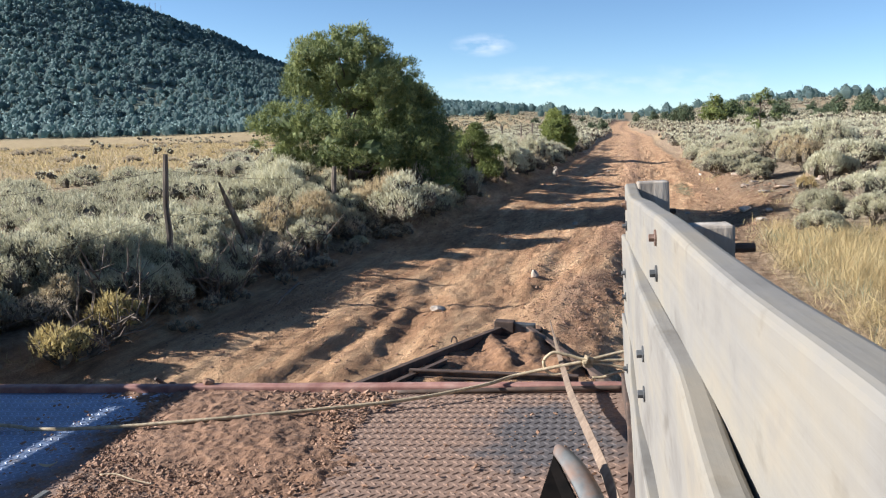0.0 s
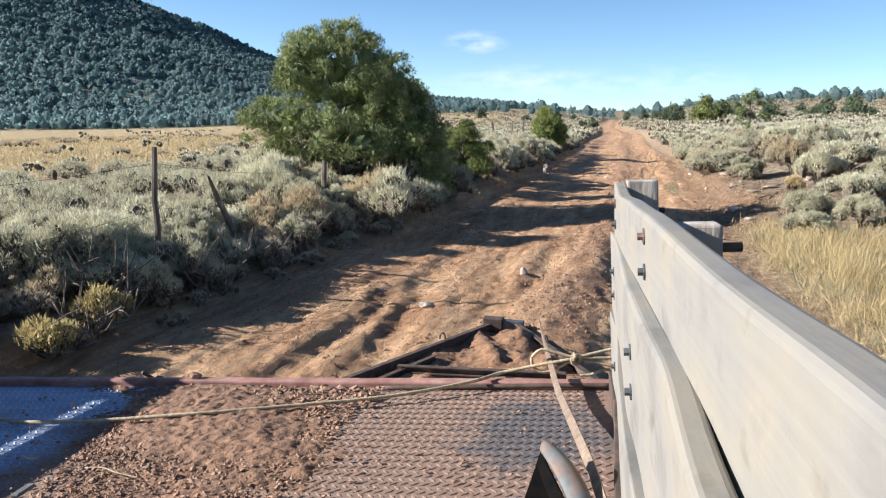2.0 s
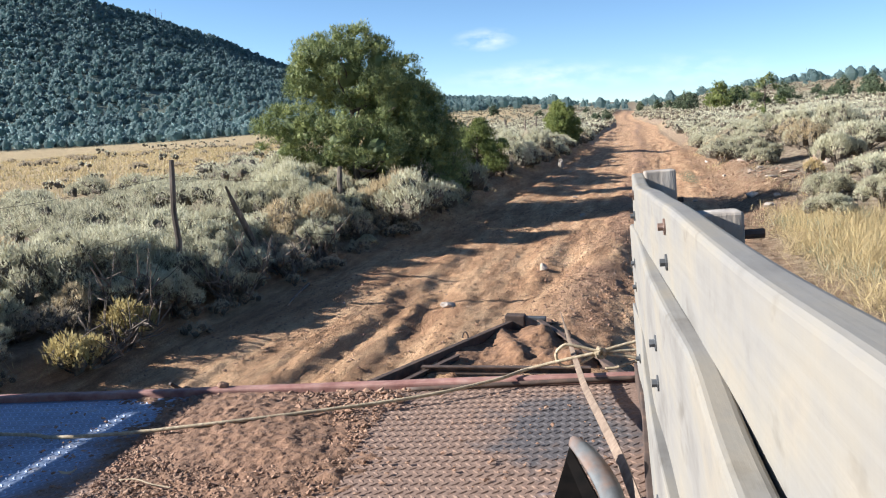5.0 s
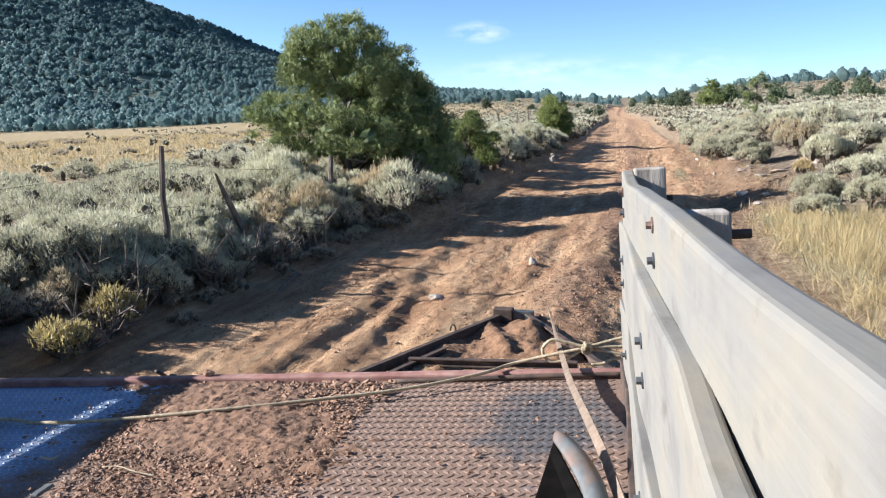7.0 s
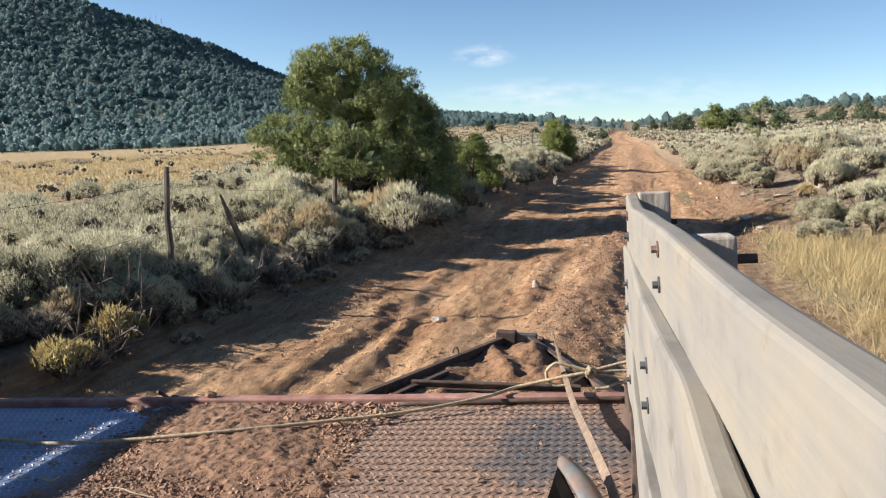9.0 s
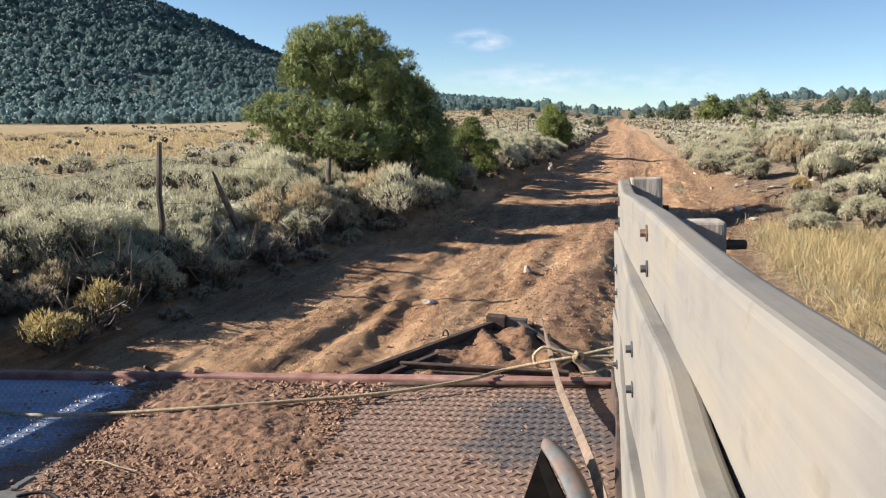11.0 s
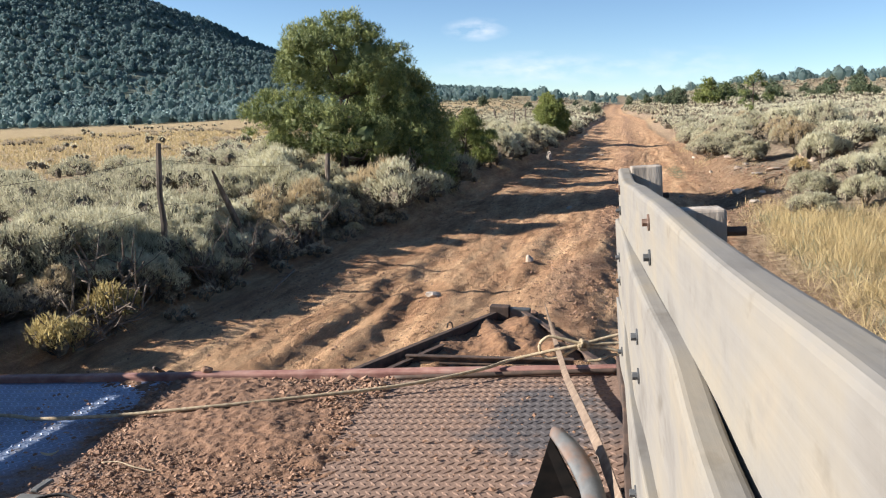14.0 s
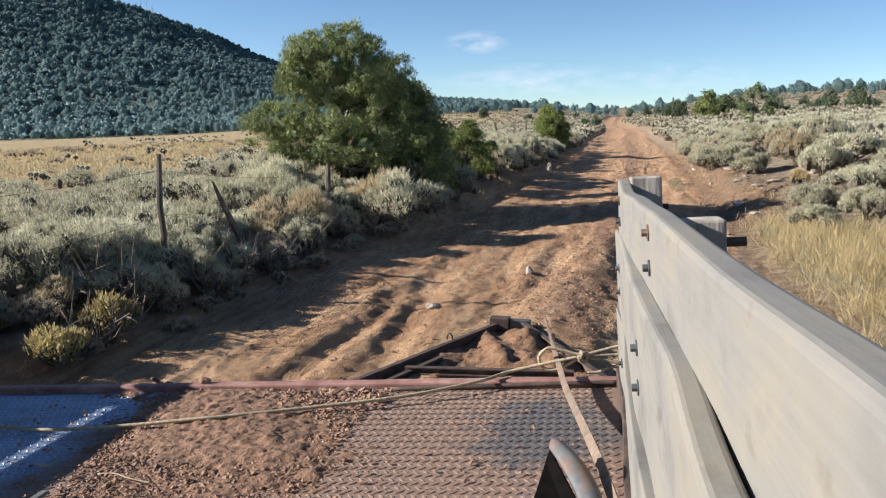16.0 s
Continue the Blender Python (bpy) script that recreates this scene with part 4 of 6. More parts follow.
for k, (x_, y_, r_, h_) in enumerate(((-4.85, -17.1, 0.28, 0.4), (-4.92, -16.3, 0.28, 0.42), (3.2, -4.3, 0.2, 0.42))):
    b = sagebrush(500 + k, r_, h_, YELLOW if x_ < 0 else GRASS, 420, "low rabbitbrush with yellow autumn flowers" if x_ < 0 else "low shrub dried to straw yellow", 0.3, 0.05)
    b.name = "rabbitbrush"
    b.matrix_basis = pose(*on_ground(x_, y_))
for k, (x_, y_, r_, h_) in enumerate(((-4.75, 0.75, 0.45, 0.85), (-4.7, -9.6, 0.38, 0.85), (-4.65, -8.6, 0.36, 0.85), (-5.0, -11.4, 0.4, 0.8), (-4.75, 13.2, 0.4, 0.7))):
    b = sagebrush(520 + k, r_, h_, DRYSAGE, 640, "tall sagebrush with pale straw-coloured seed plumes", 0.15, 0.085)
    b.name = "plumed_sagebrush"
    b.matrix_basis = pose(*on_ground(x_, y_))


def dead_shrub(seed, at, reach, tall, count):
    rng = np.random.default_rng(seed)
    root = empty("dead_shrub", pose(*at), "dead shrub of dark twisted bare branches", "shrub", "dead shrubs")
    for k in range(count):
        th = rng.uniform(0, 6.28)
        end = np.array([reach * rng.uniform(0.5, 1) * np.cos(th), reach * rng.uniform(0.5, 1) * np.sin(th), tall * rng.uniform(0.5, 1)])
        s = np.linspace(0, 1, 7)[:, None]
        pts = end * s + rng.normal(size=(7, 3)) * 0.06 * s + [0, 0, -0.05]
        bits = [tube(pts, rng.uniform(0.018, 0.032) * np.linspace(1, 0.25, 7), 5)]
        for _ in range(4):
            i = rng.integers(2, 6)
            tip = pts[i] + rng.normal(size=3) * 0.16 + [0, 0, 0.1]
            bits.append(tube(np.linspace(pts[i], tip, 4) + rng.normal(size=(4, 3)) * 0.015 * np.linspace(0, 1, 4)[:, None], [0.009, 0.007, 0.005, 0.003], 4))
        mk("branch", *join(bits), TWIG, root)
    return root


dead_shrub(601, on_ground(-6.5, 11.2), 0.85, 1.05, 18)
dead_shrub(602, on_ground(-4.85, 2.1), 0.55, 0.6, 14)
dead_shrub(605, on_ground(-4.6, -0.95), 0.4, 0.35, 12)
dead_shrub(603, on_ground(-4.9, -16.9), 0.5, 0.5, 9)
for k, (x_, y_) in enumerate(((-4.85, -16.5), (-4.7, -14.75), (-4.8, -14.1), (-4.72, -13.4), (-4.62, -12.5), (-5.2, -15.9))):
    dead_shrub(610 + k, on_ground(x_, y_), 0.42, 0.6 + 0.08 * (k % 3), 8)
dead_shrub(604, on_ground(-5.3, -11.9), 0.5, 0.6, 9)

# ---- fence of old posts and slack wire ----
fence = empty("fence", pose(0, 0, 0), "old fence of weathered wooden posts with slack wire", "fence")
POSTS = [(-4.87, -20.85, 1.78, 0.06, -0.15, 0.10), (-5.26, -14.9, 1.66, 0.034, 0.0, 0.02), (-5.57, -9.45, 1.22, 0.05, 0.05, 0.03), (-5.9, -3.6, 1.7, 0.05, 0.03, 0.0), (-5.98, 2.75, 1.87, 0.06, -0.20, -0.1),
         (-6.53, 9.0, 1.96, 0.06, -0.17, -0.12), (-6.84, 16.2, 1.82, 0.055, -0.36, -0.1), (-7.42, 24.0, 1.78, 0.055, 0.0, -0.05), (-7.89, 32.3, 1.92, 0.06, -0.05, -0.1), (-8.46, 42.7, 1.78, 0.06, 0, 0), (-9.08, 53.9, 2.1, 0.06, 0, 0.1), (-9.8, 65, 2.2, 0.06, 0.05, 0), (-10.6, 78, 2.4, 0.06, 0, 0), (-11.6, 92, 2.6, 0.06, 0, 0.1)]
tops = []
for k, (x_, y_, top, r_, lx, ly) in enumerate(POSTS):
    g = height(x_, y_)
    s = np.linspace(0, 1, 7)[:, None]
    wig = np.random.default_rng(700 + k).normal(size=(7, 3)) * [0.010, 0.010, 0]
    pts = np.array([[x_, y_, g - 0.25]]) + np.array([[lx, ly, top - g + 0.25]]) * s + wig
    v, f = tube(pts, r_ * np.array([1.15, 1.1, 1.0, 1.05, 0.92, 0.95, 0.8]), 7)
    cap = [(len(v) - 7 + np.arange(7))]
    bm = bmesh.new()
    bv = [bm.verts.new(c) for c in v]
    for q in f:
        bm.faces.new([bv[i] for i in q])
    bm.faces.new([bv[i] for i in cap[0]])
    part("post", bm, POSTWOOD, fence)
    tops.append(pts)
for pa, pb in zip(tops[:-1], tops[1:]):
    for f_ in (0.35, 0.62, 0.9):
        a, b = pa[0] + (pa[-1] - pa[0]) * f_, pb[0] + (pb[-1] - pb[0]) * f_
        s = np.linspace(0, 1, 9)[:, None]
        mk("wire", *tube(a + (b - a) * s - [0, 0, 0.10] * np.sin(s * 3.14159), np.full(9, 0.002), 4), WIRE, fence)


def stick(name, a, b, r, label, material=POSTWOOD):
    """A crooked stick or short stake from a to b."""
    a, b = np.array(a, float), np.array(b, float)
    s = np.linspace(0, 1, 6)[:, None]
    pts = a + (b - a) * s + np.random.default_rng(int(abs(a[1]) * 100)).normal(size=(6, 3)) * 0.02 * np.sin(s * 3.14)
    return tagged(mk(name, *tube(pts, r * np.array([1.1, 1.0, 0.95, 0.9, 0.75, 0.3]), 6), material), label, "stick")


stick("leaning_stick", (-4.98, -19.3, height(-4.98, -19.3) - 0.1), (-5.06, -18.42, 1.12), 0.018, "thin dark stick leaning on the fence line")
stick("leaning_stake", (-5.36, -12.75, height(-5.36, -12.75) - 0.1), (-5.36, -13.6, 1.25), 0.046, "dark broken stake leaning in the sage")
stick("dead_limb", (-4.3, -13.6, height(-4.3, -13.6) + 0.02), (-3.9, -15.0, height(-3.9, -15.0) + 0.10), 0.016, "dry dead limb lying under shrubs", TWIG)
for k, (ax, ay, bx, by) in enumerate(((2.2, -1.3, 2.75, -0.9), (2.45, 1.0, 3.0, 1.5), (2.7, -3.2, 3.3, -2.8), (2.0, 3.4, 2.5, 3.0), (2.9, -4.0, 2.5, -4.5), (1.9, 5.2, 2.4, 5.6))):
    stick("dead_limb", (ax, ay, height(ax, ay) + 0.015), (bx, by, height(bx, by) + 0.05), 0.013, "bleached dead limb lying on the cut bank", TWIG)
stick("dead_limb", (2.2, 7.6, height(2.2, 7.6) + 0.02), (2.9, 6.6, height(2.9, 6.6) + 0.14), 0.02, "dry dead limb lying on the bank", TWIG)

# ---- stones, stump, gravel ----


def rock(name, at, size, seed, material, label, group="", turn=0.0, cuts=2):
    bm = bmesh.new()
    bmesh.ops.create_icosphere(bm, subdivisions=cuts, radius=1.0)
    rng = np.random.default_rng(seed)
    planes = unit(rng.normal(size=(7, 3)))
    for v in bm.verts:
        c = np.array(v.co)
        for p_ in planes:
            d = c @ p_
            if d > 0.62:
                c = c - p_ * (d - 0.62) * 0.85
        v.co = Vector(c * np.array(size) * 0.5 * (1.25 + 0.06 * rng.normal()))
    ob = part(name, bm, material)
    ob.matrix_world = pose(*at, rng.uniform(-12, 12), rng.uniform(-12, 12), turn)
    return tagged(ob, label, "stone", group)


def rest_on(x, y, tall, sunk=0.2):
    return (x, y, height(x, y) + tall * (0.5 - sunk))


rock("boulder", rest_on(3.75, -2.3, 0.46, 0.1), (0.50, 0.55, 0.46), 1, STONE, "pale angular boulder under sagebrush", turn=20)
rock("stone", rest_on(3.5, -1.85, 0.2), (0.16, 0.16, 0.2), 2, STONE, "small pale stone beside the boulder")
rock("stone", rest_on(-4.15, -20.3, 0.15), (0.24, 0.18, 0.15), 3, CLOD, "dark stone at the shaded road edge")
rock("stone", rest_on(-4.3, -19.5, 0.11), (0.18, 0.14, 0.11), 4, CLOD, "dark stone at the shaded road edge")
BANK_STONES = [(2.43, 1.88, 0.34, 0.13), (2.75, 3.1, 0.3, 0.1), (2.2, 6.1, 0.34, 0.1), (1.9, -4.85, 0.26, 0.13), (2.5, -3.6, 0.4, 0.08), (2.9, -3.1, 0.45, 0.08), (2.15, 10.0, 0.22, 0.12), (2.3, -1.2, 0.2, 0.1), (2.6, -0.4, 0.3, 0.09), (1.75, 7.4, 0.16, 0.09), (2.05, -6.3, 0.22, 0.1), (2.3, -5.6, 0.18, 0.09), (1.8, 0.6, 0.14, 0.08), (3.1, 0.5, 0.24, 0.12)]
for k, (x_, y_, w_, h_) in enumerate(BANK_STONES):
    rock("stone", rest_on(x_, y_, h_), (w_, w_ * 0.7, h_), 10 + k, STONE, "pale flat stone on the cut bank", "bank stones", 53 * k)
ROAD_STONES = [(-1.67, 10.2, 0.16, 0.07), (-2.35, 7.7, 0.2, 0.07), (-1.11, -15.15, 0.13, 0.07), (-2.29, -14.4, 0.15, 0.08), (-1.5, -12.46, 0.14, 0.1), (-0.83, -1.3, 0.1, 0.09), (-1.47, -6.85, 0.14, 0.06), (-2.9, 5.2, 0.12, 0.06), (0.1, -7.3, 0.12, 0.06), (0.45, -9.0, 0.12, 0.06), (-1.95, -3.4, 0.12, 0.06), (-2.6, -8.2, 0.14, 0.06), (0.4, -13.6, 0.10, 0.06), (0.2, -16.2, 0.09, 0.05), (-0.2, -11.5, 0.1, 0.06), (-3.2, 2.3, 0.13, 0.06), (0.8, -4.2, 0.13, 0.07)]
for k, (x_, y_, w_, h_) in enumerate(ROAD_STONES):
    rock("stone", rest_on(x_, y_, h_), (w_, w_ * 0.75, h_), 40 + k, STONE if k % 3 < 2 else CLOD, "loose stone lying on the dirt road", "road stones", 71 * k, 2)


def pebbles(name, xs, ys, low, high, material, rng, label):
    """Loose gravel: small uneven eight-faced stones in one mesh."""
    n = len(xs)
    dirs = np.array([(1, 0, 0), (0, 1, 0), (-1, 0, 0), (0, -1, 0), (0, 0, 1), (0, 0, -1)], float)
    s = low * (high / low) ** (rng.uniform(0, 1, n) ** 2.2)
    a = rng.uniform(0, 6.28, n)
    v = dirs[None] * rng.uniform(0.6, 1.25, (n, 6, 1)) * [1, 0.8, 0.6] * s[:, None, None]
    x = v[..., 0] * np.cos(a)[:, None] - v[..., 1] * np.sin(a)[:, None]
    y = v[..., 0] * np.sin(a)[:, None] + v[..., 1] * np.cos(a)[:, None]
    z = land(xs, ys)
    x[:, 4] += 0.5 * s * np.cos(a * 3)
    y[:, 4] += 0.5 * s * np.sin(a * 3)
    p = np.stack([x + xs[:, None], y + ys[:, None], v[..., 2] + (z + s * 0.2)[:, None]], -1)
    f = np.array([(0, 1, 4), (1, 2, 4), (2, 3, 4), (3, 0, 4), (1, 0, 5), (2, 1, 5), (3, 2, 5), (0, 3, 5)])
    return tagged(mk(name, p.reshape(-1, 3), (f[None] + (np.arange(n) * 6)[:, None, None]).reshape(-1, 3), material), label, "gravel", kind="stuff")


rng = np.random.default_rng(95)
qy = np.where(rng.uniform(0, 1, 24000) < 0.55, rng.uniform(-18, -6, 24000), rng.uniform(-18, 26, 24000))
qx = np.where(rng.uniform(0, 1, 24000) < 0.25, -0.8 + rng.normal(size=24000) * 0.34, rng.uniform(-4.4, 1.6, 24000))
thick = fractal(qx * 1.3, qy * 0.5, 99, 3) + 0.5 > rng.uniform(0.1, 0.95, 24000)
qx, qy = qx[thick], qy[thick]
pebbles("road_gravel", qx, qy, 0.005, 0.026, CLOD, rng, "loose gravel and clods scattered along the road")
qx, qy = rng.uniform(1.2, 3.3, 6000), rng.uniform(-9, 22, 6000)
pebbles("bank_rubble", qx, qy, 0.008, 0.05, CLOD, rng, "orange rubble and clods on the cut bank")

bm = bmesh.new()
rings = []
srng = np.random.default_rng(97)
for k, (z_, r_) in enumerate(((-0.1, 0.15), (0.08, 0.13), (0.2, 0.12), (0.3, 0.10), (0.36, 0.05))):
    rings.append([bm.verts.new((r_ * math.cos(i * 0.785) * (1 + 0.15 * srng.normal()), r_ * math.sin(i * 0.785) * (1 + 0.15 * srng.normal()), z_ + 0.02 * srng.normal())) for i in range(8)])
for lo, hi in zip(rings[:-1], rings[1:]):
    for i in range(8):
        bm.faces.new((lo[i], lo[(i + 1) % 8], hi[(i + 1) % 8], hi[i]))
bm.faces.new(rings[-1])
stump = part("stump", bm, surface("grey_wood", [(0.3, (0.12, 0.10, 0.085)), (0.55, (0.30, 0.26, 0.22)), (0.8, (0.46, 0.42, 0.37))], 18, 3, 0.95, 0, 0.9, 0.02, None, (1, 1, 0.2)))
stump.matrix_world = pose(*on_ground(-3.45, 7.33), 8, -6, 0)
tagged(stump, "weathered grey stump at the road edge", "stump")

# thin radio masts on the hilltop
for k, (az_, d_, tall_) in enumerate(((-34.6, 648, 7.5), (-34.25, 652, 6.0), (-34.95, 655, 5.2))):
    x_, y_ = d_ * math.sin(radians(az_)), d_ * math.cos(radians(az_)) - 12
    mast = empty("radio_mast", pose(x_, y_, height(x_, y_) - 0.5), "thin grey radio mast on the wooded hilltop", "mast", "hilltop masts")
    mk("pole", *tube([(0, 0, 0), (0, 0, tall_ * 0.5), (0, 0, tall_ + 3.5)], [0.12, 0.1, 0.06], 6), WIRE, mast)
    for z_ in (0.6, 0.8, 0.95):
        mk("antenna", *tube([(-0.7, 0, tall_ * z_ + 3), (0, 0, tall_ * z_ + 3), (0.7, 0, tall_ * z_ + 3)], [0.06, 0.08, 0.06], 5), WIRE, mast)

# ---- flatbed truck, drag and loose gear on the road ----


def plate_material(name, shine=1.0, worn=1.0, metal=0.4):
    """Worn steel plate: bare metal with skylight's blue in its colour, rust bloom and a film of red dust that is
    thickest beside the spilled soil.
    """
    m = bpy.data.materials.new(name)
    m.use_nodes = True
    nodes, links = links_of(m)
    p = nodes["Principled BSDF"]
    co = nodes.new("ShaderNodeTexCoord").outputs["Object"]
    big, mid, fine = noise_node(nodes, links, co, 1.9, 5, 0.6), noise_node(nodes, links, co, 9, 6, 0.65), noise_node(nodes, links, co, 70, 5, 0.7)
    xyz = nodes.new("ShaderNodeSeparateXYZ")
    links.new(co, xyz.inputs[0])
    spill = nodes.new("ShaderNodeMapRange")
    spill.inputs[1].default_value, spill.inputs[2].default_value, spill.inputs[3].default_value, spill.inputs[4].default_value = -2.15, -1.75, -0.22, 0.24
    links.new(xyz.outputs[0], spill.inputs[0])
    add = nodes.new("ShaderNodeMath")
    add.operation = "MULTIPLY_ADD"
    links.new(mid, add.inputs[0])
    add.inputs[1].default_value = 0.45
    links.new(big, add.inputs[2])
    tot = nodes.new("ShaderNodeMath")
    links.new(add.outputs[0], tot.inputs[0])
    links.new(spill.outputs[0], tot.inputs[1])
    mask = ramp(nodes, [(0.56, (0, 0, 0)), (0.80, (1, 1, 1))])
    links.new(tot.outputs[0], mask.inputs[0])
    # The blue of skylight is put into the bare steel; worn scales its brightness.
    bare = ramp(nodes, [(0.3, (0.13 * worn, 0.16 * worn, 0.225 * worn)), (0.55, (0.185 * worn, 0.235 * worn, 0.335 * worn)), (0.75, (0.24 * worn, 0.215 * worn, 0.20 * worn))])
    links.new(mid, bare.inputs[0])
    dust = ramp(nodes, [(0.3, (0.100 * shine, 0.062 * shine, 0.045 * shine)), (0.5, (0.180 * shine, 0.117 * shine, 0.085 * shine)), (0.75, (0.265 * shine, 0.184 * shine, 0.136 * shine))])
    links.new(fine, dust.inputs[0])
    # where loads have slid off, a patch is scoured to dark, oily steel
    centre = nodes.new("ShaderNodeVectorMath")
    centre.operation = "SUBTRACT"
    centre.inputs[1].default_value = (-0.29, -0.55, 0.0)
    links.new(co, centre.inputs[0])
    shrunk = nodes.new("ShaderNodeVectorMath")
    shrunk.operation = "MULTIPLY"
    shrunk.inputs[1].default_value = (3.2, 2.1, 0.0)
    links.new(centre.outputs[0], shrunk.inputs[0])
    reach = nodes.new("ShaderNodeVectorMath")
    reach.operation = "LENGTH"
    links.new(shrunk.outputs[0], reach.inputs[0])
    scour = nodes.new("ShaderNodeMapRange")
    scour.inputs[1].default_value, scour.inputs[2].default_value, scour.inputs[3].default_value, scour.inputs[4].default_value = 0.2, 1.3, 0.42, -0.25
    links.new(reach.outputs["Value"], scour.inputs[0])
    patchy = nodes.new("ShaderNodeMath")
    links.new(scour.outputs[0], patchy.inputs[0])
    links.new(mid, patchy.inputs[1])
    edge = ramp(nodes, [(0.44, (0, 0, 0)), (0.72, (0.9, 0.9, 0.9))])
    links.new(patchy.outputs[0], edge.inputs[0])
    film = mix_rgb(nodes, links, mask.outputs[0], bare.outputs[0], dust.outputs[0])
    links.new(mix_rgb(nodes, links, edge.outputs[0], film, (0.056 * shine, 0.055 * shine, 0.060 * shine)), p.inputs["Base Color"])
    for socket, low, high in (("Metallic", metal, 0.0), ("Roughness", 0.5, 0.88)):
        r = nodes.new("ShaderNodeMapRange")
        r.inputs[3].default_value, r.inputs[4].default_value = low, high
        links.new(mask.outputs[0], r.inputs[0])
        links.new(r.outputs[0], p.inputs[socket])
    links.new(bump(nodes, links, fine, 0.5, 0.002), p.inputs["Normal"])
    return m


def plank_material():
    """Sun-bleached timber: long fine grain, faint weather stains and small dents."""
    m = bpy.data.materials.new("bleached_plank")
    m.use_nodes = True
    nodes, links = links_of(m)
    p = nodes["Principled BSDF"]
    co = nodes.new("ShaderNodeTexCoord").outputs["Object"]

    def stretched(scale):
        mp = nodes.new("ShaderNodeMapping")
        mp.inputs["Scale"].default_value = scale
        links.new(co, mp.inputs[0])
        return mp.outputs[0]

    grain = noise_node(nodes, links, stretched((90, 2.2, 90)), 1.0, 6, 0.65)
    stain = noise_node(nodes, links, stretched((5, 3.2, 5)), 1.0, 5, 0.6)
    spot = noise_node(nodes, links, stretched((14, 10, 14)), 1.0, 4, 0.55)
    base = ramp(nodes, [(0.25, (0.176, 0.167, 0.153)), (0.5, (0.188, 0.180, 0.166)), (0.75, (0.198, 0.191, 0.178))])
    links.new(grain, base.inputs[0])
    tone = ramp(nodes, [(0.3, (0.76, 0.75, 0.74)), (0.46, (1.0, 1.0, 0.99)), (0.56, (1.08, 1.05, 0.97)), (0.62, (1.14, 1.08, 0.96)), (0.75, (0.90, 0.90, 0.90))])
    links.new(stain, tone.inputs[0])
    col = mix_rgb(nodes, links, 1.0, base.outputs[0], tone.outputs[0], "MULTIPLY")
    dent = ramp(nodes, [(0.30, (0.82, 0.80, 0.77)), (0.40, (1, 1, 1))])
    links.new(spot, dent.inputs[0])
    links.new(mix_rgb(nodes, links, 1.0, col, dent.outputs[0], "MULTIPLY"), p.inputs["Base Color"])
    p.inputs["Roughness"].default_value = 0.85
    p.inputs["Specular IOR Level"].default_value = 0.25
    links.new(bump(nodes, links, grain, 0.2, 0.002, bump(nodes, links, spot, 0.25, 0.006)), p.inputs["Normal"])
    return m


PLANK = plank_material()
ENDGRAIN = surface("grey_stake", [(0.3, (0.14, 0.12, 0.10)), (0.55, (0.32, 0.28, 0.235)), (0.8, (0.48, 0.44, 0.385))], 14, 2.5, 0.95, 0, 0.9, 0.012, None, (1, 1, 0.2))
PLATE = plate_material("rusted_tread_plate")
REDBAR = surface("worn_red_paint", [(0.3, (0.20, 0.085, 0.068)), (0.55, (0.31, 0.165, 0.132)), (0.8, (0.40, 0.27, 0.22))], 16, 3, 0.7, 0.0, 0.4, 0.002)
RUSTBOLT = surface("rusty_bolt", [(0.3, (0.10, 0.06, 0.045)), (0.6, (0.20, 0.135, 0.105)), (0.8, (0.28, 0.22, 0.19))], 40, 9, 0.75, 0.2, 0.5, 0.002)
STEEL = surface("dark_rusty_steel", [(0.3, (0.04, 0.028, 0.022)), (0.55, (0.085, 0.056, 0.042)), (0.8, (0.17, 0.105, 0.07))], 14, 2.5, 0.75, 0.1, 0.4, 0.004)
GALV = surface("dull_zinc", [(0.3, (0.074, 0.081, 0.084)), (0.6, (0.118, 0.124, 0.130)), (0.8, (0.155, 0.161, 0.164))], 14, 7, 0.55, 0.35, 0.3, 0.003)
# Lugs: brighter copy of the plate, the light they catch painted into the colour.
TREAD = plate_material("lit_tread", 1.1, 1.7, 0.05)
# Near-black colour in place of the shade inside the scoop's hollow.
SHADEBLACK = surface("hollow_shade", [(0.3, (0.003, 0.003, 0.003)), (0.8, (0.009, 0.007, 0.006))], 20, 4, 0.9, 0, 0.3, 0.003)
ROPE = surface("pale_rope", [(0.3, (0.26, 0.20, 0.12)), (0.6, (0.42, 0.345, 0.23)), (0.8, (0.52, 0.45, 0.33))], 60, 8, 0.9, 0, 0.8, 0.004)
SHADEBLACK.node_tree.nodes["Principled BSDF"].inputs["Specular IOR Level"].default_value = 0.05
STRAP = surface("faded_strap", [(0.3, (0.136, 0.094, 0.066)), (0.6, (0.216, 0.160, 0.116)), (0.8, (0.288, 0.228, 0.172))], 40, 6, 0.9, 0, 0.4, 0.002)
SCOOP = surface("rust_stained_zinc", [(0.3, (0.072, 0.077, 0.080)), (0.6, (0.110, 0.116, 0.118)), (0.8, (0.138, 0.143, 0.143))], 30, 9, 0.7, 0.1, 0.4, 0.003, (0.17, 0.085, 0.045))
HEAP = surface("orange_soil", [(0.3, (0.115, 0.056, 0.028)), (0.55, (0.20, 0.108, 0.055)), (0.8, (0.28, 0.165, 0.09))], 26, 4, 0.95, 0, 1.0, 0.015)
RUBBER = surface("tyre_rubber", [(0.3, (0.02, 0.02, 0.02)), (0.7, (0.05, 0.045, 0.04))], 20, 4, 0.9, 0, 0.3, 0.003)
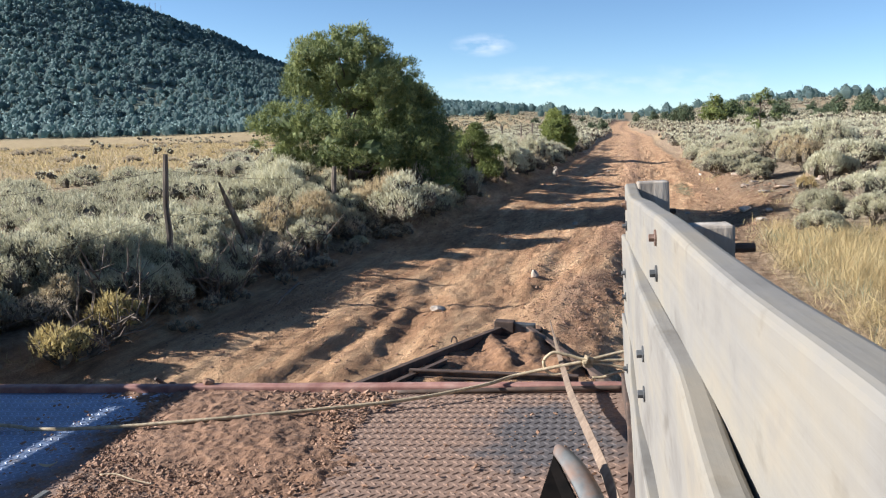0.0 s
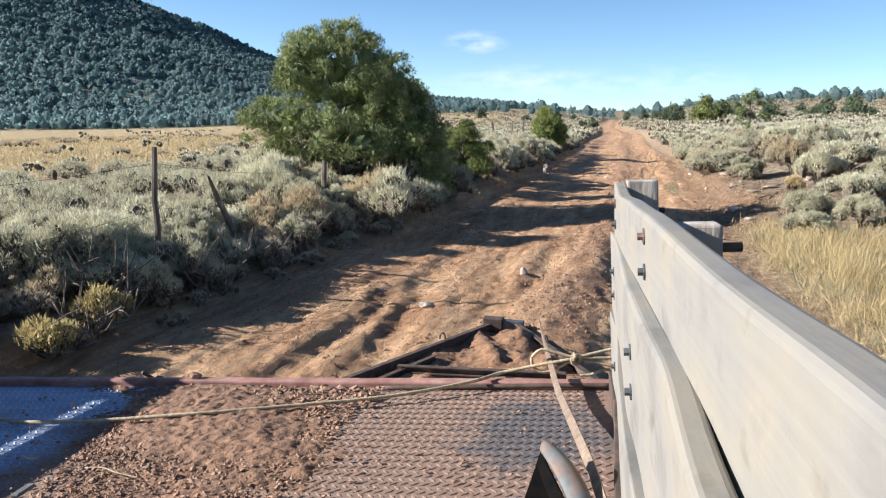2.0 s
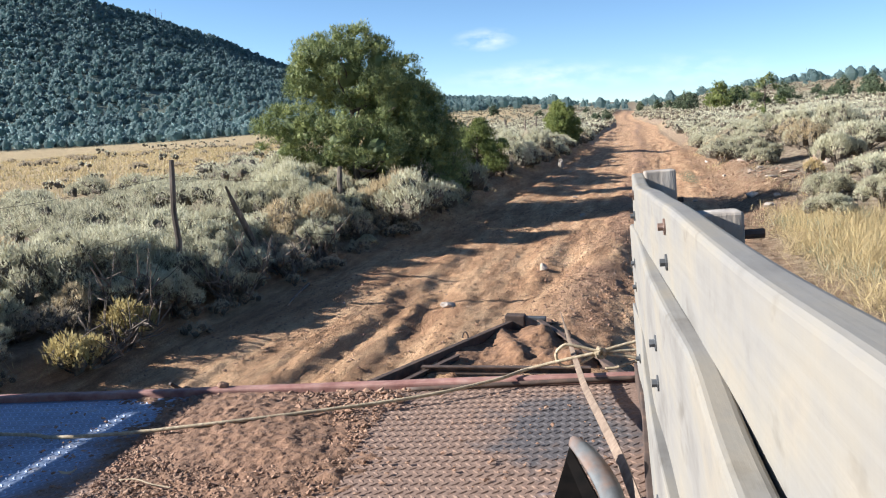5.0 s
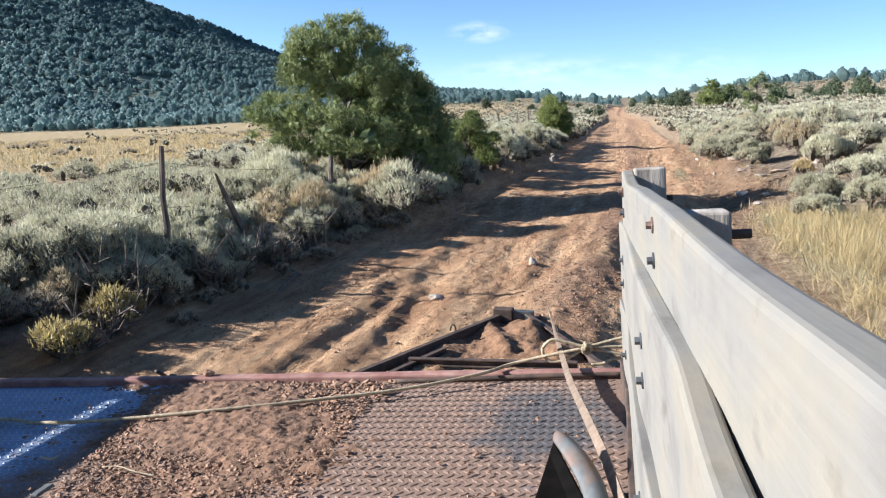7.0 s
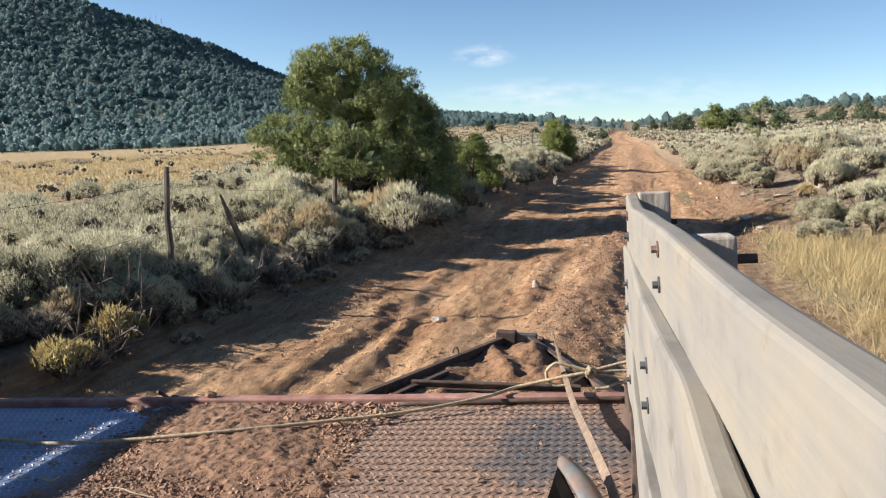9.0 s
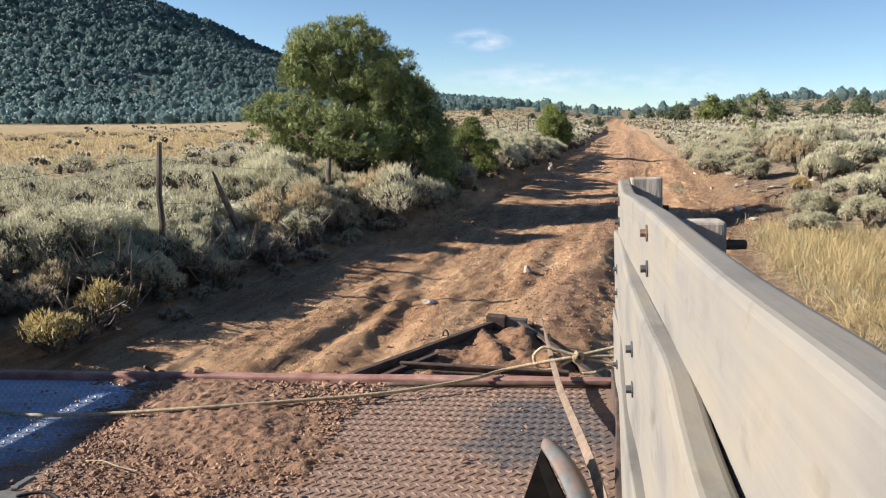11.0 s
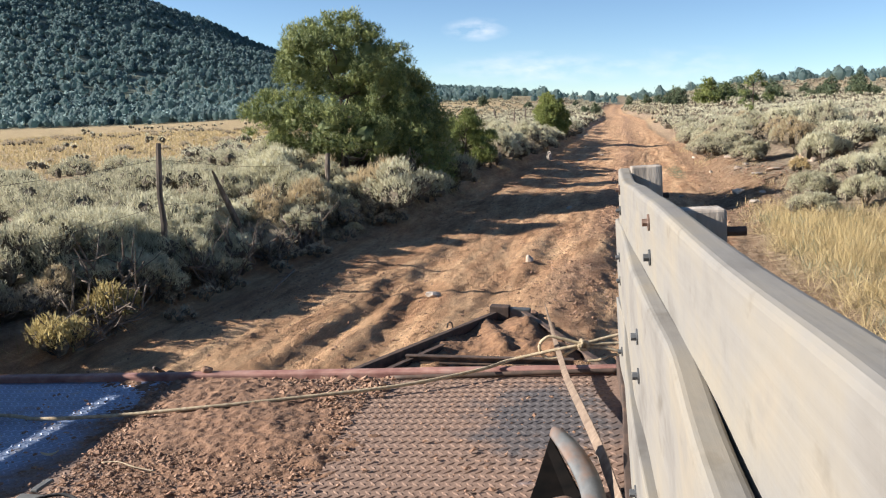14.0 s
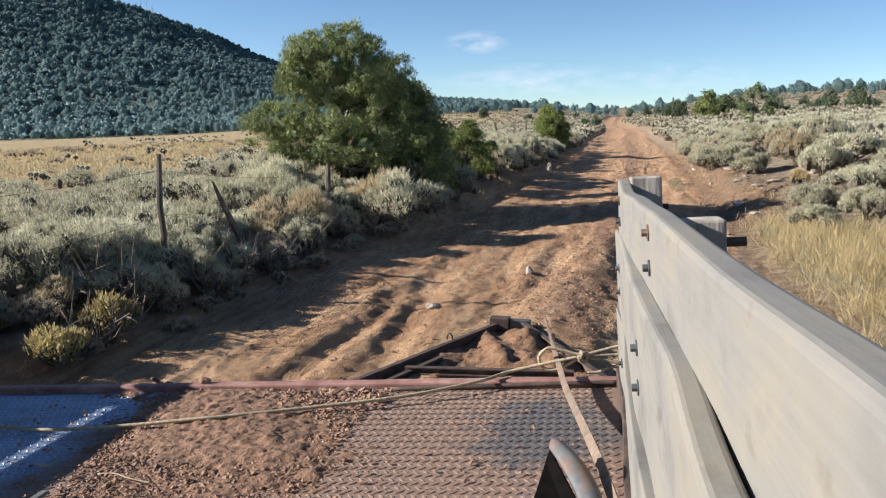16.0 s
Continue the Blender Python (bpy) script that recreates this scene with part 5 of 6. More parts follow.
SOIL = surface("red_soil", [(0.3, (0.113, 0.059, 0.033)), (0.55, (0.207, 0.115, 0.067)), (0.8, (0.302, 0.183, 0.112))], 26, 4, 0.95, 0, 1.0, 0.015)

TRUCK = pose(-0.1763, -19.6373, 1.0552, -2.80, -3.78, 4.53) @ Matrix.Diagonal((0.888, 0.888, 0.888, 1))
LEFT_EDGE, FRONT_EDGE = -3.3, -4.4


def box(x0, x1, y0, y1, z0, z1, bevel=0.004, wear=0.0, seed=0, cuts=0):
    """A bevelled block, optionally with worn, uneven sides."""
    bm = bmesh.new()
    bmesh.ops.create_cube(bm, size=1.0)
    for v in bm.verts:
        v.co = Vector((x0 + (v.co.x + 0.5) * (x1 - x0), y0 + (v.co.y + 0.5) * (y1 - y0), z0 + (v.co.z + 0.5) * (z1 - z0)))
    if cuts:
        axis = max(range(3), key=lambda k: (x1 - x0, y1 - y0, z1 - z0)[k])
        long_ = [e for e in bm.edges if abs((e.verts[0].co - e.verts[1].co)[axis]) > 1e-4]
        bmesh.ops.subdivide_edges(bm, edges=long_, cuts=cuts, use_grid_fill=True)
    if bevel:
        sharp = [e for e in bm.edges if len(e.link_faces) == 2 and e.calc_face_angle() > 0.5]
        bmesh.ops.bevel(bm, geom=sharp, offset=bevel, segments=3 if bevel > 0.008 else 2, profile=0.5, affect="EDGES")
    if wear:
        for v in bm.verts:
            q = v.co * 3.1 + Vector((0, 0, seed * 1.7))
            v.co += Vector((noise.noise(q), noise.noise(q + Vector((9, 0, 0))), noise.noise(q + Vector((0, 9, 0))))) * wear
    return bm


def rod(points, radius, sides=8):
    bm = bmesh.new()
    v, f = tube(points, np.full(len(points), radius), sides)
    bv = [bm.verts.new(c) for c in v]
    for q in f:
        bm.faces.new([bv[i] for i in q])
    bm.faces.new(bv[:sides][::-1])
    bm.faces.new(bv[-sides:])
    return bm


def smooth_line(points, per=6):
    """A Catmull-Rom line through points."""
    p = np.asarray(points, float)
    p = np.r_[p[:1] * 2 - p[1:2], p, p[-1:] * 2 - p[-2:-1]]
    out = []
    for i in range(1, len(p) - 2):
        for s in np.arange(per) / per:
            a, b, c, d = p[i - 1 : i + 3]
            out.append(0.5 * (2 * b + (c - a) * s + (2 * a - 5 * b + 4 * c - d) * s**2 + (3 * b - a - 3 * c + d) * s**3))
    out.append(p[-2])
    return np.array(out)


truck = empty("flatbed_truck", TRUCK, "flatbed truck with rusty tread-plate bed and bleached plank sides", "truck")
part("bed_plate", box(LEFT_EDGE, 0.0, FRONT_EDGE, -0.03, -0.02, 0.0, 0.0), PLATE, truck, "rusty steel tread plate, dusted with red soil")
lug_v, lug_f, at = [], [], 0
for i, x_0 in enumerate(np.arange(LEFT_EDGE + 0.06, -0.05, 0.032)):
    for j, y_ in enumerate(np.arange(-2.2, -0.05, 0.030)):
        a = 0.85 if j % 2 else -0.85
        x_, y_ = x_0 + (0.016 if j % 2 else 0.0), y_ + RNG.normal() * 0.0006
        l, w = 0.0185, 0.0050
        c, s = math.cos(a), math.sin(a)
        ring = [(-l, 0, 0), (0, -w, 0), (l, 0, 0), (0, w, 0), (-l * 0.55, 0, 0.0025), (0, -w * 0.45, 0.0030), (l * 0.55, 0, 0.0025), (0, w * 0.45, 0.0030)]
        lug_v += [(x_ + px_ * c - py_ * s, y_ + px_ * s + py_ * c, pz_) for px_, py_, pz_ in ring]
        lug_f += [(at, at + 1, at + 5, at + 4), (at + 1, at + 2, at + 6, at + 5), (at + 2, at + 3, at + 7, at + 6), (at + 3, at, at + 4, at + 7), (at + 4, at + 5, at + 6, at + 7)]
        at += 8
tagged(mk("tread_pattern", lug_v, lug_f, TREAD, truck), "raised diamond tread", kind="stuff")
bar = box(LEFT_EDGE, 0.04, -0.03, 0.03, -0.06, 0.03, 0.012, 0.004, 3, 24)
part("rear_bar", bar, REDBAR, truck, "worn red-painted steel rear bar")
part("rear_rod", rod(smooth_line([(-0.98, -0.055, 0.006), (-0.6, -0.05, 0.012), (-0.25, -0.047, 0.018), (0.0, -0.045, 0.02)]), 0.011, 8), STEEL, truck, "thin rusty rod along the bar", True)
for k, (z0, z1, dx, thick, y1) in enumerate(((0.60, 0.826, 0.0, 0.045, -0.31), (0.356, 0.660, -0.031, 0.040, -0.20), (0.092, 0.345, -0.046, 0.045, -0.12))):
    board = box(dx, dx + thick, FRONT_EDGE, y1, z0, z1, 0.010 if k < 2 else 0.004, 0.005, 10 + k, 60)
    for v in board.verts:
        if k == 0 and v.co.y > -0.75 and v.co.z > 0.75:
            v.co.z += 0.036 * ((v.co.y + 0.75) / 0.44) ** 2
        if k > 0:
            v.co.x += (0.022, 0.035)[k - 1] * float(step(-1.5, -0.35, v.co.y))
            v.co.x -= 0.015 * min(1.0, max(0.0, (-2.15 - v.co.y) / 0.5)) + 0.0012 * math.sin(v.co.y * 3.1 + k)
        v.co.z += 0.004 * math.sin(v.co.y * 3.3 + 2 * k) if v.co.z > z1 - 0.03 else 0.0
    part("side_plank", board, PLANK, truck)
for y_, top in ((-1.55, 0.806), (-0.36, 0.862), (-3.6, 0.80)):
    part("stake", box(0.047, 0.152, y_ - 0.045, y_ + 0.045, -0.35, top, 0.006, 0.008, int(-y_ * 10), 8), ENDGRAIN, truck, "rough grey wooden stake")
for y_ in (-1.60, -0.42):
    for z_ in (0.785, 0.712, 0.545, 0.46, 0.20):
        dx = 0.0 if z_ > 0.67 else (-0.031 if z_ > 0.35 else -0.046)
        dx += -0.75 * dx * float(step(-1.5, -0.35, y_))
        finish = RUSTBOLT if z_ > 0.75 else GALV
        washer = part("washer", rod([(dx - 0.004, y_, z_), (dx + 0.004, y_, z_)], 0.017, 14), finish, truck)
        part("bolt_head", rod([(dx - 0.015, y_, z_), (dx - 0.0035, y_, z_)], 0.0085, 6), finish, washer)
    part("bolt_end", rod([(0.13, y_ + 0.03, 0.755), (0.195 if y_ < -1 else 0.17, y_ + 0.03, 0.755)], 0.010, 8), STEEL, truck)
rail = box(-0.062, 0.0, FRONT_EDGE, -0.06, -0.02, 0.088, 0.004, 0.002, 21, 40)
for v in rail.verts:
    v.co.x += 0.040 * float(step(-1.5, -0.35, v.co.y))
part("curb_rail", rail, STEEL, truck, "dark steel angle under the lowest plank")
for z0, z1 in ((0.02, 0.30), (0.312, 0.540), (0.585, 0.712)):
    part("side_plank", box(LEFT_EDGE - 0.045, LEFT_EDGE, FRONT_EDGE, -0.06, z0, z1, 0.006, 0.004, 31, 12), PLANK, truck)
for y_ in (-0.4, -1.7, -3.2):
    part("stake", box(LEFT_EDGE - 0.14, LEFT_EDGE - 0.047, y_ - 0.045, y_ + 0.045, -0.3, 0.74, 0.006), ENDGRAIN, truck)
for x_ in (-2.25, -0.85):
    part("chassis_rail", box(x_ - 0.05, x_ + 0.05, FRONT_EDGE, -0.1, -0.24, -0.022, 0.01), STEEL, truck)
part("axle", rod([(-2.75, -1.6, -0.62), (-0.35, -1.6, -0.62)], 0.06), STEEL, truck)
for x_ in (-2.7, -0.4):
    bm = bmesh.new()
    prof = [(0.26, -0.12), (0.50, -0.13), (0.56, -0.10), (0.575, 0.0), (0.56, 0.10), (0.50, 0.13), (0.26, 0.12)]
    rings = [[bm.verts.new((x_ + w_, -1.6 + r_ * math.cos(i * 0.2618), -0.62 + r_ * math.sin(i * 0.2618))) for r_, w_ in prof] for i in range(24)]
    for a, b in zip(rings, rings[1:] + rings[:1]):
        for k in range(len(prof)):
            n = (k + 1) % len(prof)
            bm.faces.new((a[k], a[n], b[n], b[k]))
    bmesh.ops.recalc_face_normals(bm, faces=bm.faces)
    wheel = part("wheel", bm, RUBBER, truck, "black rubber tyre", True)
    part("rim", rod([(x_ - 0.06, -1.6, -0.62), (x_ + 0.06, -1.6, -0.62)], 0.27, 20), STEEL, wheel)

# soil spilled over the bed
sg = np.meshgrid(np.linspace(-2.7, -0.05, 260), np.linspace(-2.0, -0.04, 240))
su, sv = sg[0], sg[1]
sz = 0.016 * fractal(su * 2.2, sv * 2.2, 201) + 0.012 * fractal(su * 8, sv * 8, 203) + 0.009 * fractal(su * 26, sv * 26, 205, 2) + 0.010 * fractal(su * 60, sv * 60, 207, 2)
sz += 0.040 * np.exp(-(((su + 1.62 + 0.35 * (sv + 0.3)) / 0.42) ** 2 + ((sv + 0.55) / 0.6) ** 2)) - 0.009 - 0.02 * step(-1.15, -0.6, su) - 0.02 * step(-2.25, -2.6, su)
si, sj = np.meshgrid(np.arange(259), np.arange(239))
sq = np.stack([sj * 260 + si, sj * 260 + si + 1, (sj + 1) * 260 + si + 1, (sj + 1) * 260 + si], -1).reshape(-1, 4)
sv3 = np.stack([su, sv, sz], -1).reshape(-1, 3)
# keep the one connected patch that spreads from the heap
shown = (sv3[sq][:, :, 2].max(1) > -0.004).reshape(239, 259)
whole = np.zeros_like(shown)
whole[np.unravel_index(np.argmax(np.where(shown, sz[:-1, :-1], -1.0)), shown.shape)] = True
for _ in range(700):
    grown = whole.copy()
    grown[1:] |= whole[:-1]
    grown[:-1] |= whole[1:]
    grown[:, 1:] |= whole[:, :-1]
    grown[:, :-1] |= whole[:, 1:]
    whole = grown & shown
sq = sq[whole.ravel()]
su_, sb_ = np.unique(sq, return_inverse=True)
soil = tagged(mk("spilled_soil", sv3[su_], sb_.reshape(-1, 4), SOIL, smooth=True), "crumbly red soil spilled on the truck bed", "soil", kind="stuff")
soil.matrix_world = TRUCK
rng = np.random.default_rng(211)
n_ = 34000
cx, cy = np.r_[rng.normal(-1.62, 0.34, n_ // 2), rng.uniform(-2.5, -0.1, n_ - n_ // 2)], np.r_[rng.normal(-0.55, 0.4, n_ // 2), rng.uniform(-2.4, -0.06, n_ - n_ // 2)]
ok_ = (cy < -0.05) & (cx > LEFT_EDGE + 0.1) & (cx < -0.08)
cx, cy = cx[ok_], cy[ok_]
keep_ = rng.uniform(0, 1, len(cx)) < np.where(cx > -1.0, 0.10, np.where(cx < -1.95 - 0.25 * (cy + 0.5), 0.06, 0.8))
cx, cy = cx[keep_], cy[keep_]
s_ = 0.0031 * 4 ** (rng.uniform(0, 1, len(cx)) ** 2.4)
cx, cy = np.r_[cx, rng.uniform(-2.0, -0.95, 260)], np.r_[cy, rng.uniform(-0.34, -0.05, 260)]
s_ = np.r_[s_, rng.uniform(0.007, 0.022, 260)]
dirs = np.array([(1, 0, 0), (0, 1, 0), (-1, 0, 0), (0, -1, 0), (0, 0, 1), (0, 0, -1)], float)
turn = rng.uniform(0, 6.28, len(cx))
spin = np.stack([np.stack([np.cos(turn), np.sin(turn), 0 * turn], 1), np.stack([-np.sin(turn), np.cos(turn), 0 * turn], 1), np.stack([0.5 * np.cos(turn * 3), 0.5 * np.sin(turn * 3), 0.55 + 0 * turn], 1)], 1)
cv = np.einsum("ki,nij->nkj", dirs, spin) * rng.uniform(0.6, 1.3, (len(cx), 6, 1)) * s_[:, None, None] + np.stack([cx, cy, s_ * 0.4 + 0.006], 1)[:, None]
cf = np.array([(0, 1, 4), (1, 2, 4), (2, 3, 4), (3, 0, 4), (1, 0, 5), (2, 1, 5), (3, 2, 5), (0, 3, 5)])
clods = tagged(mk("soil_clods", cv.reshape(-1, 3), (cf[None] + (np.arange(len(cx)) * 6)[:, None, None]).reshape(-1, 3), CLOD), "small clods and pebbles on the truck bed", "soil", kind="stuff")
clods.matrix_world = TRUCK


def laid(name, points, radius, material, label, category):
    pts = smooth_line(points)
    ob = part(name, rod(pts, radius, 7), material, None, "", True)
    ob.matrix_world = TRUCK
    return tagged(ob, label, category)


laid("rope", [(-3.2, -0.48, 0.018), (-2.469, -0.547, 0.02), (-2.281, -0.59, 0.02), (-1.979, -0.575, 0.025), (-1.669, -0.528, 0.035), (-1.379, -0.44, 0.035), (-0.905, -0.27, 0.035), (-0.60, -0.10, 0.045), (-0.482, 0.03, 0.048), (-0.407, 0.05, 0.06), (-0.338, 0.05, 0.075), (-0.248, 0.05, 0.092), (-0.165, 0.05, 0.107), (-0.155, 0.05, 0.113), (-0.07, 0.05, 0.112), (0.013, 0.05, 0.112), (0.06, 0.0, 0.112)], 0.0075, ROPE, "pale braided rope lying across the truck bed", "rope")
laid("rope", [(0.06, 0.0, 0.16), (0.01, 0.05, 0.151), (-0.072, 0.05, 0.133), (-0.155, 0.045, 0.117), (-0.226, 0.05, 0.133), (-0.288, 0.05, 0.148), (-0.319, 0.05, 0.134), (-0.338, 0.055, 0.108), (-0.333, 0.055, 0.075), (-0.308, 0.055, 0.053), (-0.266, 0.055, 0.053), (-0.218, 0.055, 0.073), (-0.165, 0.055, 0.103), (-0.145, 0.06, 0.102), (-0.064, 0.055, 0.09), (0.007, 0.05, 0.073), (0.02, 0.03, 0.068), (0.007, 0.05, 0.066), (-0.045, 0.06, 0.055), (-0.091, 0.065, 0.036), (-0.137, 0.065, 0.034)], 0.0072, ROPE, "pale rope tied in a bow at the plank", "rope")
knot = part("rope_knot", rod(smooth_line([(-0.154, 0.036, 0.136), (-0.168, 0.032, 0.112), (-0.162, 0.04, 0.092), (-0.140, 0.044, 0.092), (-0.136, 0.036, 0.118), (-0.156, 0.028, 0.126), (-0.160, 0.03, 0.104)]), 0.0088, 7), ROPE, None, "", True)
knot.matrix_world = TRUCK
tagged(knot, "tight knot in pale rope", "knot")

# a dead leaf and a straw on the soil, and a stone on the bar
lx_, ly_ = np.meshgrid(np.linspace(-1, 1, 9), np.linspace(-1, 1, 5))
leaf_v = np.stack([0.03 * lx_, 0.012 * ly_ * np.sqrt(np.maximum(0.02, 1 - lx_**2)), 0.012 * lx_**2 + 0.004 * ly_**2 + 0.016], -1).reshape(-1, 3)
li, lj = np.meshgrid(np.arange(8), np.arange(4))
leaf_f = np.stack([lj * 9 + li, lj * 9 + li + 1, (lj + 1) * 9 + li + 1, (lj + 1) * 9 + li], -1).reshape(-1, 4)
leaf = tagged(mk("dead_leaf", leaf_v, leaf_f, DRYSAGE, smooth=True), "curled yellow dead leaf on the truck bed", "leaf")
leaf.matrix_world = TRUCK @ pose(-1.963, -0.949, 0, 0, 0, 20)
laid("straw", [(-1.715, -1.029, 0.025), (-1.65, -1.035, 0.03), (-1.57, -1.075, 0.03), (-1.492, -1.088, 0.022)], 0.0022, ROPE, "pale bent straw lying on the spilled soil", "straw")
bar_stone = rock("stone", (0, 0, 0), (0.045, 0.04, 0.035), 91, CLOD, "small brown stone lying on the rear bar")
bar_stone.matrix_world = TRUCK @ pose(-1.855, 0.0, 0.042, 0, 0, 30)

# black pouch with a pale buckle lying on the bed
pouch = empty("pouch", TRUCK, "black fabric pouch with grey plastic buckle on the truck bed", "pouch")
CLOTH = surface("black_cloth", [(0.3, (0.012, 0.012, 0.013)), (0.7, (0.035, 0.034, 0.036))], 60, 8, 0.9, 0, 0.6, 0.003)
BUCKLE = surface("grey_plastic", [(0.3, (0.09, 0.095, 0.095)), (0.7, (0.16, 0.165, 0.16))], 30, 6, 0.85, 0, 0.2, 0.002)
body = box(-1.80, -1.56, -1.66, -1.45, 0.0, 0.075, 0.028, 0.012, 17, 6)
part("body", body, CLOTH, pouch, "", True)
part("buckle", box(-1.735, -1.65, -1.435, -1.372, 0.068, 0.086, 0.006, 0.014, 23, 5), BUCKLE, pouch, "worn grey plastic buckle")
part("buckle_tongue", box(-1.70, -1.675, -1.39, -1.315, 0.080, 0.090, 0.004, 0.012, 24, 4), BUCKLE, pouch)
part("flap", box(-1.675, -1.605, -1.52, -1.435, 0.070, 0.082, 0.004, 0.006, 19, 4), BUCKLE, pouch, "pale grey flap")
part("tail_strap", rod(smooth_line([(-1.66, -1.41, 0.078), (-1.60, -1.385, 0.080), (-1.545, -1.395, 0.070), (-1.50, -1.43, 0.045), (-1.485, -1.48, 0.010)]), 0.005, 7), CLOTH, pouch, "", True)

# curved zinc hook lying on the bed, with a strap that runs back over the bar
hook = empty("metal_scoop", TRUCK, "rust-stained zinc scoop standing on the truck bed", "scoop")


def sheet_strip(left, right, thick):
    """A bent strip of sheet metal between two edge lines, with a rounded crown."""
    a, b = smooth_line(left, 5), smooth_line(right, 5)
    n, cross = len(a), 7
    s = np.linspace(0, 1, cross)[None, :, None]
    top = a[:, None] * (1 - s) + b[:, None] * s + np.array([0, 0, 0.014]) * np.sin(np.pi * s)
    both = np.concatenate([top, (top - [0, 0, thick])[:, ::-1]], 1)
    k = both.shape[1]
    bm = bmesh.new()
    vs = [[bm.verts.new(c) for c in row] for row in both]
    for u, w in zip(vs[:-1], vs[1:]):
        for q in range(k):
            bm.faces.new((u[q], u[(q + 1) % k], w[(q + 1) % k], w[q]))
    bm.faces.new(vs[0])
    bm.faces.new(vs[-1][::-1])
    bmesh.ops.recalc_face_normals(bm, faces=bm.faces)
    return bm


part("lip", sheet_strip([(-0.252, -1.118, 0.150), (-0.247, -1.150, 0.158), (-0.215, -1.215, 0.135), (-0.178, -1.30, 0.095), (-0.160, -1.40, 0.05), (-0.155, -1.52, 0.004)], [(-0.238, -1.105, 0.160), (-0.214, -1.125, 0.168), (-0.165, -1.19, 0.145), (-0.123, -1.275, 0.105), (-0.102, -1.37, 0.06), (-0.094, -1.49, 0.01)], 0.006), SCOOP, hook, "rounded zinc lip with orange rust", True)
bm = bmesh.new()
cs = [bm.verts.new(c) for c in ((-0.250, -1.125, 0.145), (-0.17, -1.33, 0.07), (-0.155, -1.52, -0.004), (-0.345, -1.52, -0.004), (-0.318, -1.33, 0.0), (-0.246, -1.110, 0.140), (-0.166, -1.31, 0.06), (-0.15, -1.50, -0.006), (-0.34, -1.50, -0.006), (-0.313, -1.31, -0.004))]
for q in ((0, 1, 2, 3, 4), (9, 8, 7, 6, 5), (0, 5, 6, 1), (1, 6, 7, 2), (2, 7, 8, 3), (3, 8, 9, 4), (4, 9, 5, 0)):
    bm.faces.new([cs[i] for i in q])
part("blade", bm, SHADEBLACK, hook, "inner blade, painted black for the shade of the hollow")
part("lower_lip", sheet_strip([(-0.30, -1.40, 0.055), (-0.25, -1.37, 0.075), (-0.205, -1.36, 0.082), (-0.182, -1.37, 0.075)], [(-0.32, -1.47, 0.045), (-0.265, -1.45, 0.065), (-0.215, -1.44, 0.072), (-0.185, -1.45, 0.065)], 0.006), SCOOP, hook, "", True)

# A-shaped drag behind the truck
DX, DY = -1.30, -15.25
drag = empty("road_drag", pose(DX, DY, 0.0), "heavy A-shaped steel drag loaded with soil, chained behind the truck", "drag")


def beam(name, a, b, wide, tall, label=""):
    """A channel-section beam between two points on the ground."""
    a, b = Vector(a), Vector(b)
    d = (b - a).normalized()
    side = d.cross(Vector((0, 0, 1))).normalized()
    bm = bmesh.new()
    prof = [(-wide / 2, 0), (wide / 2, 0), (wide / 2, tall * 0.14), (-wide / 2 + 0.02, tall * 0.14), (-wide / 2 + 0.02, tall * 0.86), (wide / 2, tall * 0.86), (wide / 2, tall), (-wide / 2, tall)]
    ends = [[bm.verts.new(p + side * u + Vector((0, 0, 1)) * w) for u, w in prof] for p in (a, b)]
    for k in range(8):
        n = (k + 1) % 8
        bm.faces.new((ends[0][k], ends[0][n], ends[1][n], ends[1][k]))
    bm.faces.new(ends[0][::-1])
    bm.faces.new(ends[1])
    bmesh.ops.recalc_face_normals(bm, faces=bm.faces)
    return part(name, bm, STEEL, drag, label)


def chain(points, count):
    line = smooth_line(points, 20)
    at_ = np.linspace(0, len(line) - 1.001, count)
    for k, f_ in enumerate(at_):
        i = int(f_)
        c, d = line[i], unit(line[min(i + 1, len(line) - 1)] - line[max(i - 1, 0)])
        up_ = unit(np.cross(d, [0.3, 0.2, 1.0])) if k % 2 else unit(np.cross(d, np.cross(d, [0.3, 0.2, 1.0])))
        th = np.linspace(0, 2 * np.pi, 9)[:-1]
        pts = c + d * (np.cos(th) * 0.045)[:, None] + up_ * (np.sin(th) * 0.026)[:, None]
        mk("chain_link", *tube(np.r_[pts, pts[:1]], np.full(9, 0.008), 5), STEEL, drag, smooth=True)


def dz(x, y):
    return height(x + DX, y + DY)


def ground_beam(x0, y0, x1, y1, wide, tall, lift=0.01):
    beam("beam", (x0, y0, dz(x0, y0) + lift), (x1, y1, dz(x1, y1) + lift), wide, tall)


ground_beam(-0.12, -0.02, -1.14, -2.25, 0.045, 0.085)
ground_beam(0.14, -0.04, 1.05, -1.5, 0.05, 0.08)
ground_beam(-0.62, -1.42, 0.72, -1.36, 0.05, 0.06)
ground_beam(-0.98, -2.34, -0.40, -1.05, 0.04, 0.05, 0.0)
part("apex_plate", box(-0.19, 0.0, -0.06, 0.05, dz(0, 0) - 0.01, dz(0, 0) + 0.135, 0.01, 0.004, 5, 4), STEEL, drag, "dark steel apex block")
part("apex_cheek", box(0.0, 0.20, -0.03, 0.03, dz(0, 0) - 0.01, dz(0, 0) + 0.12, 0.008, 0.004, 6, 4), GALV, drag, "scraped bare-metal apex cheek")
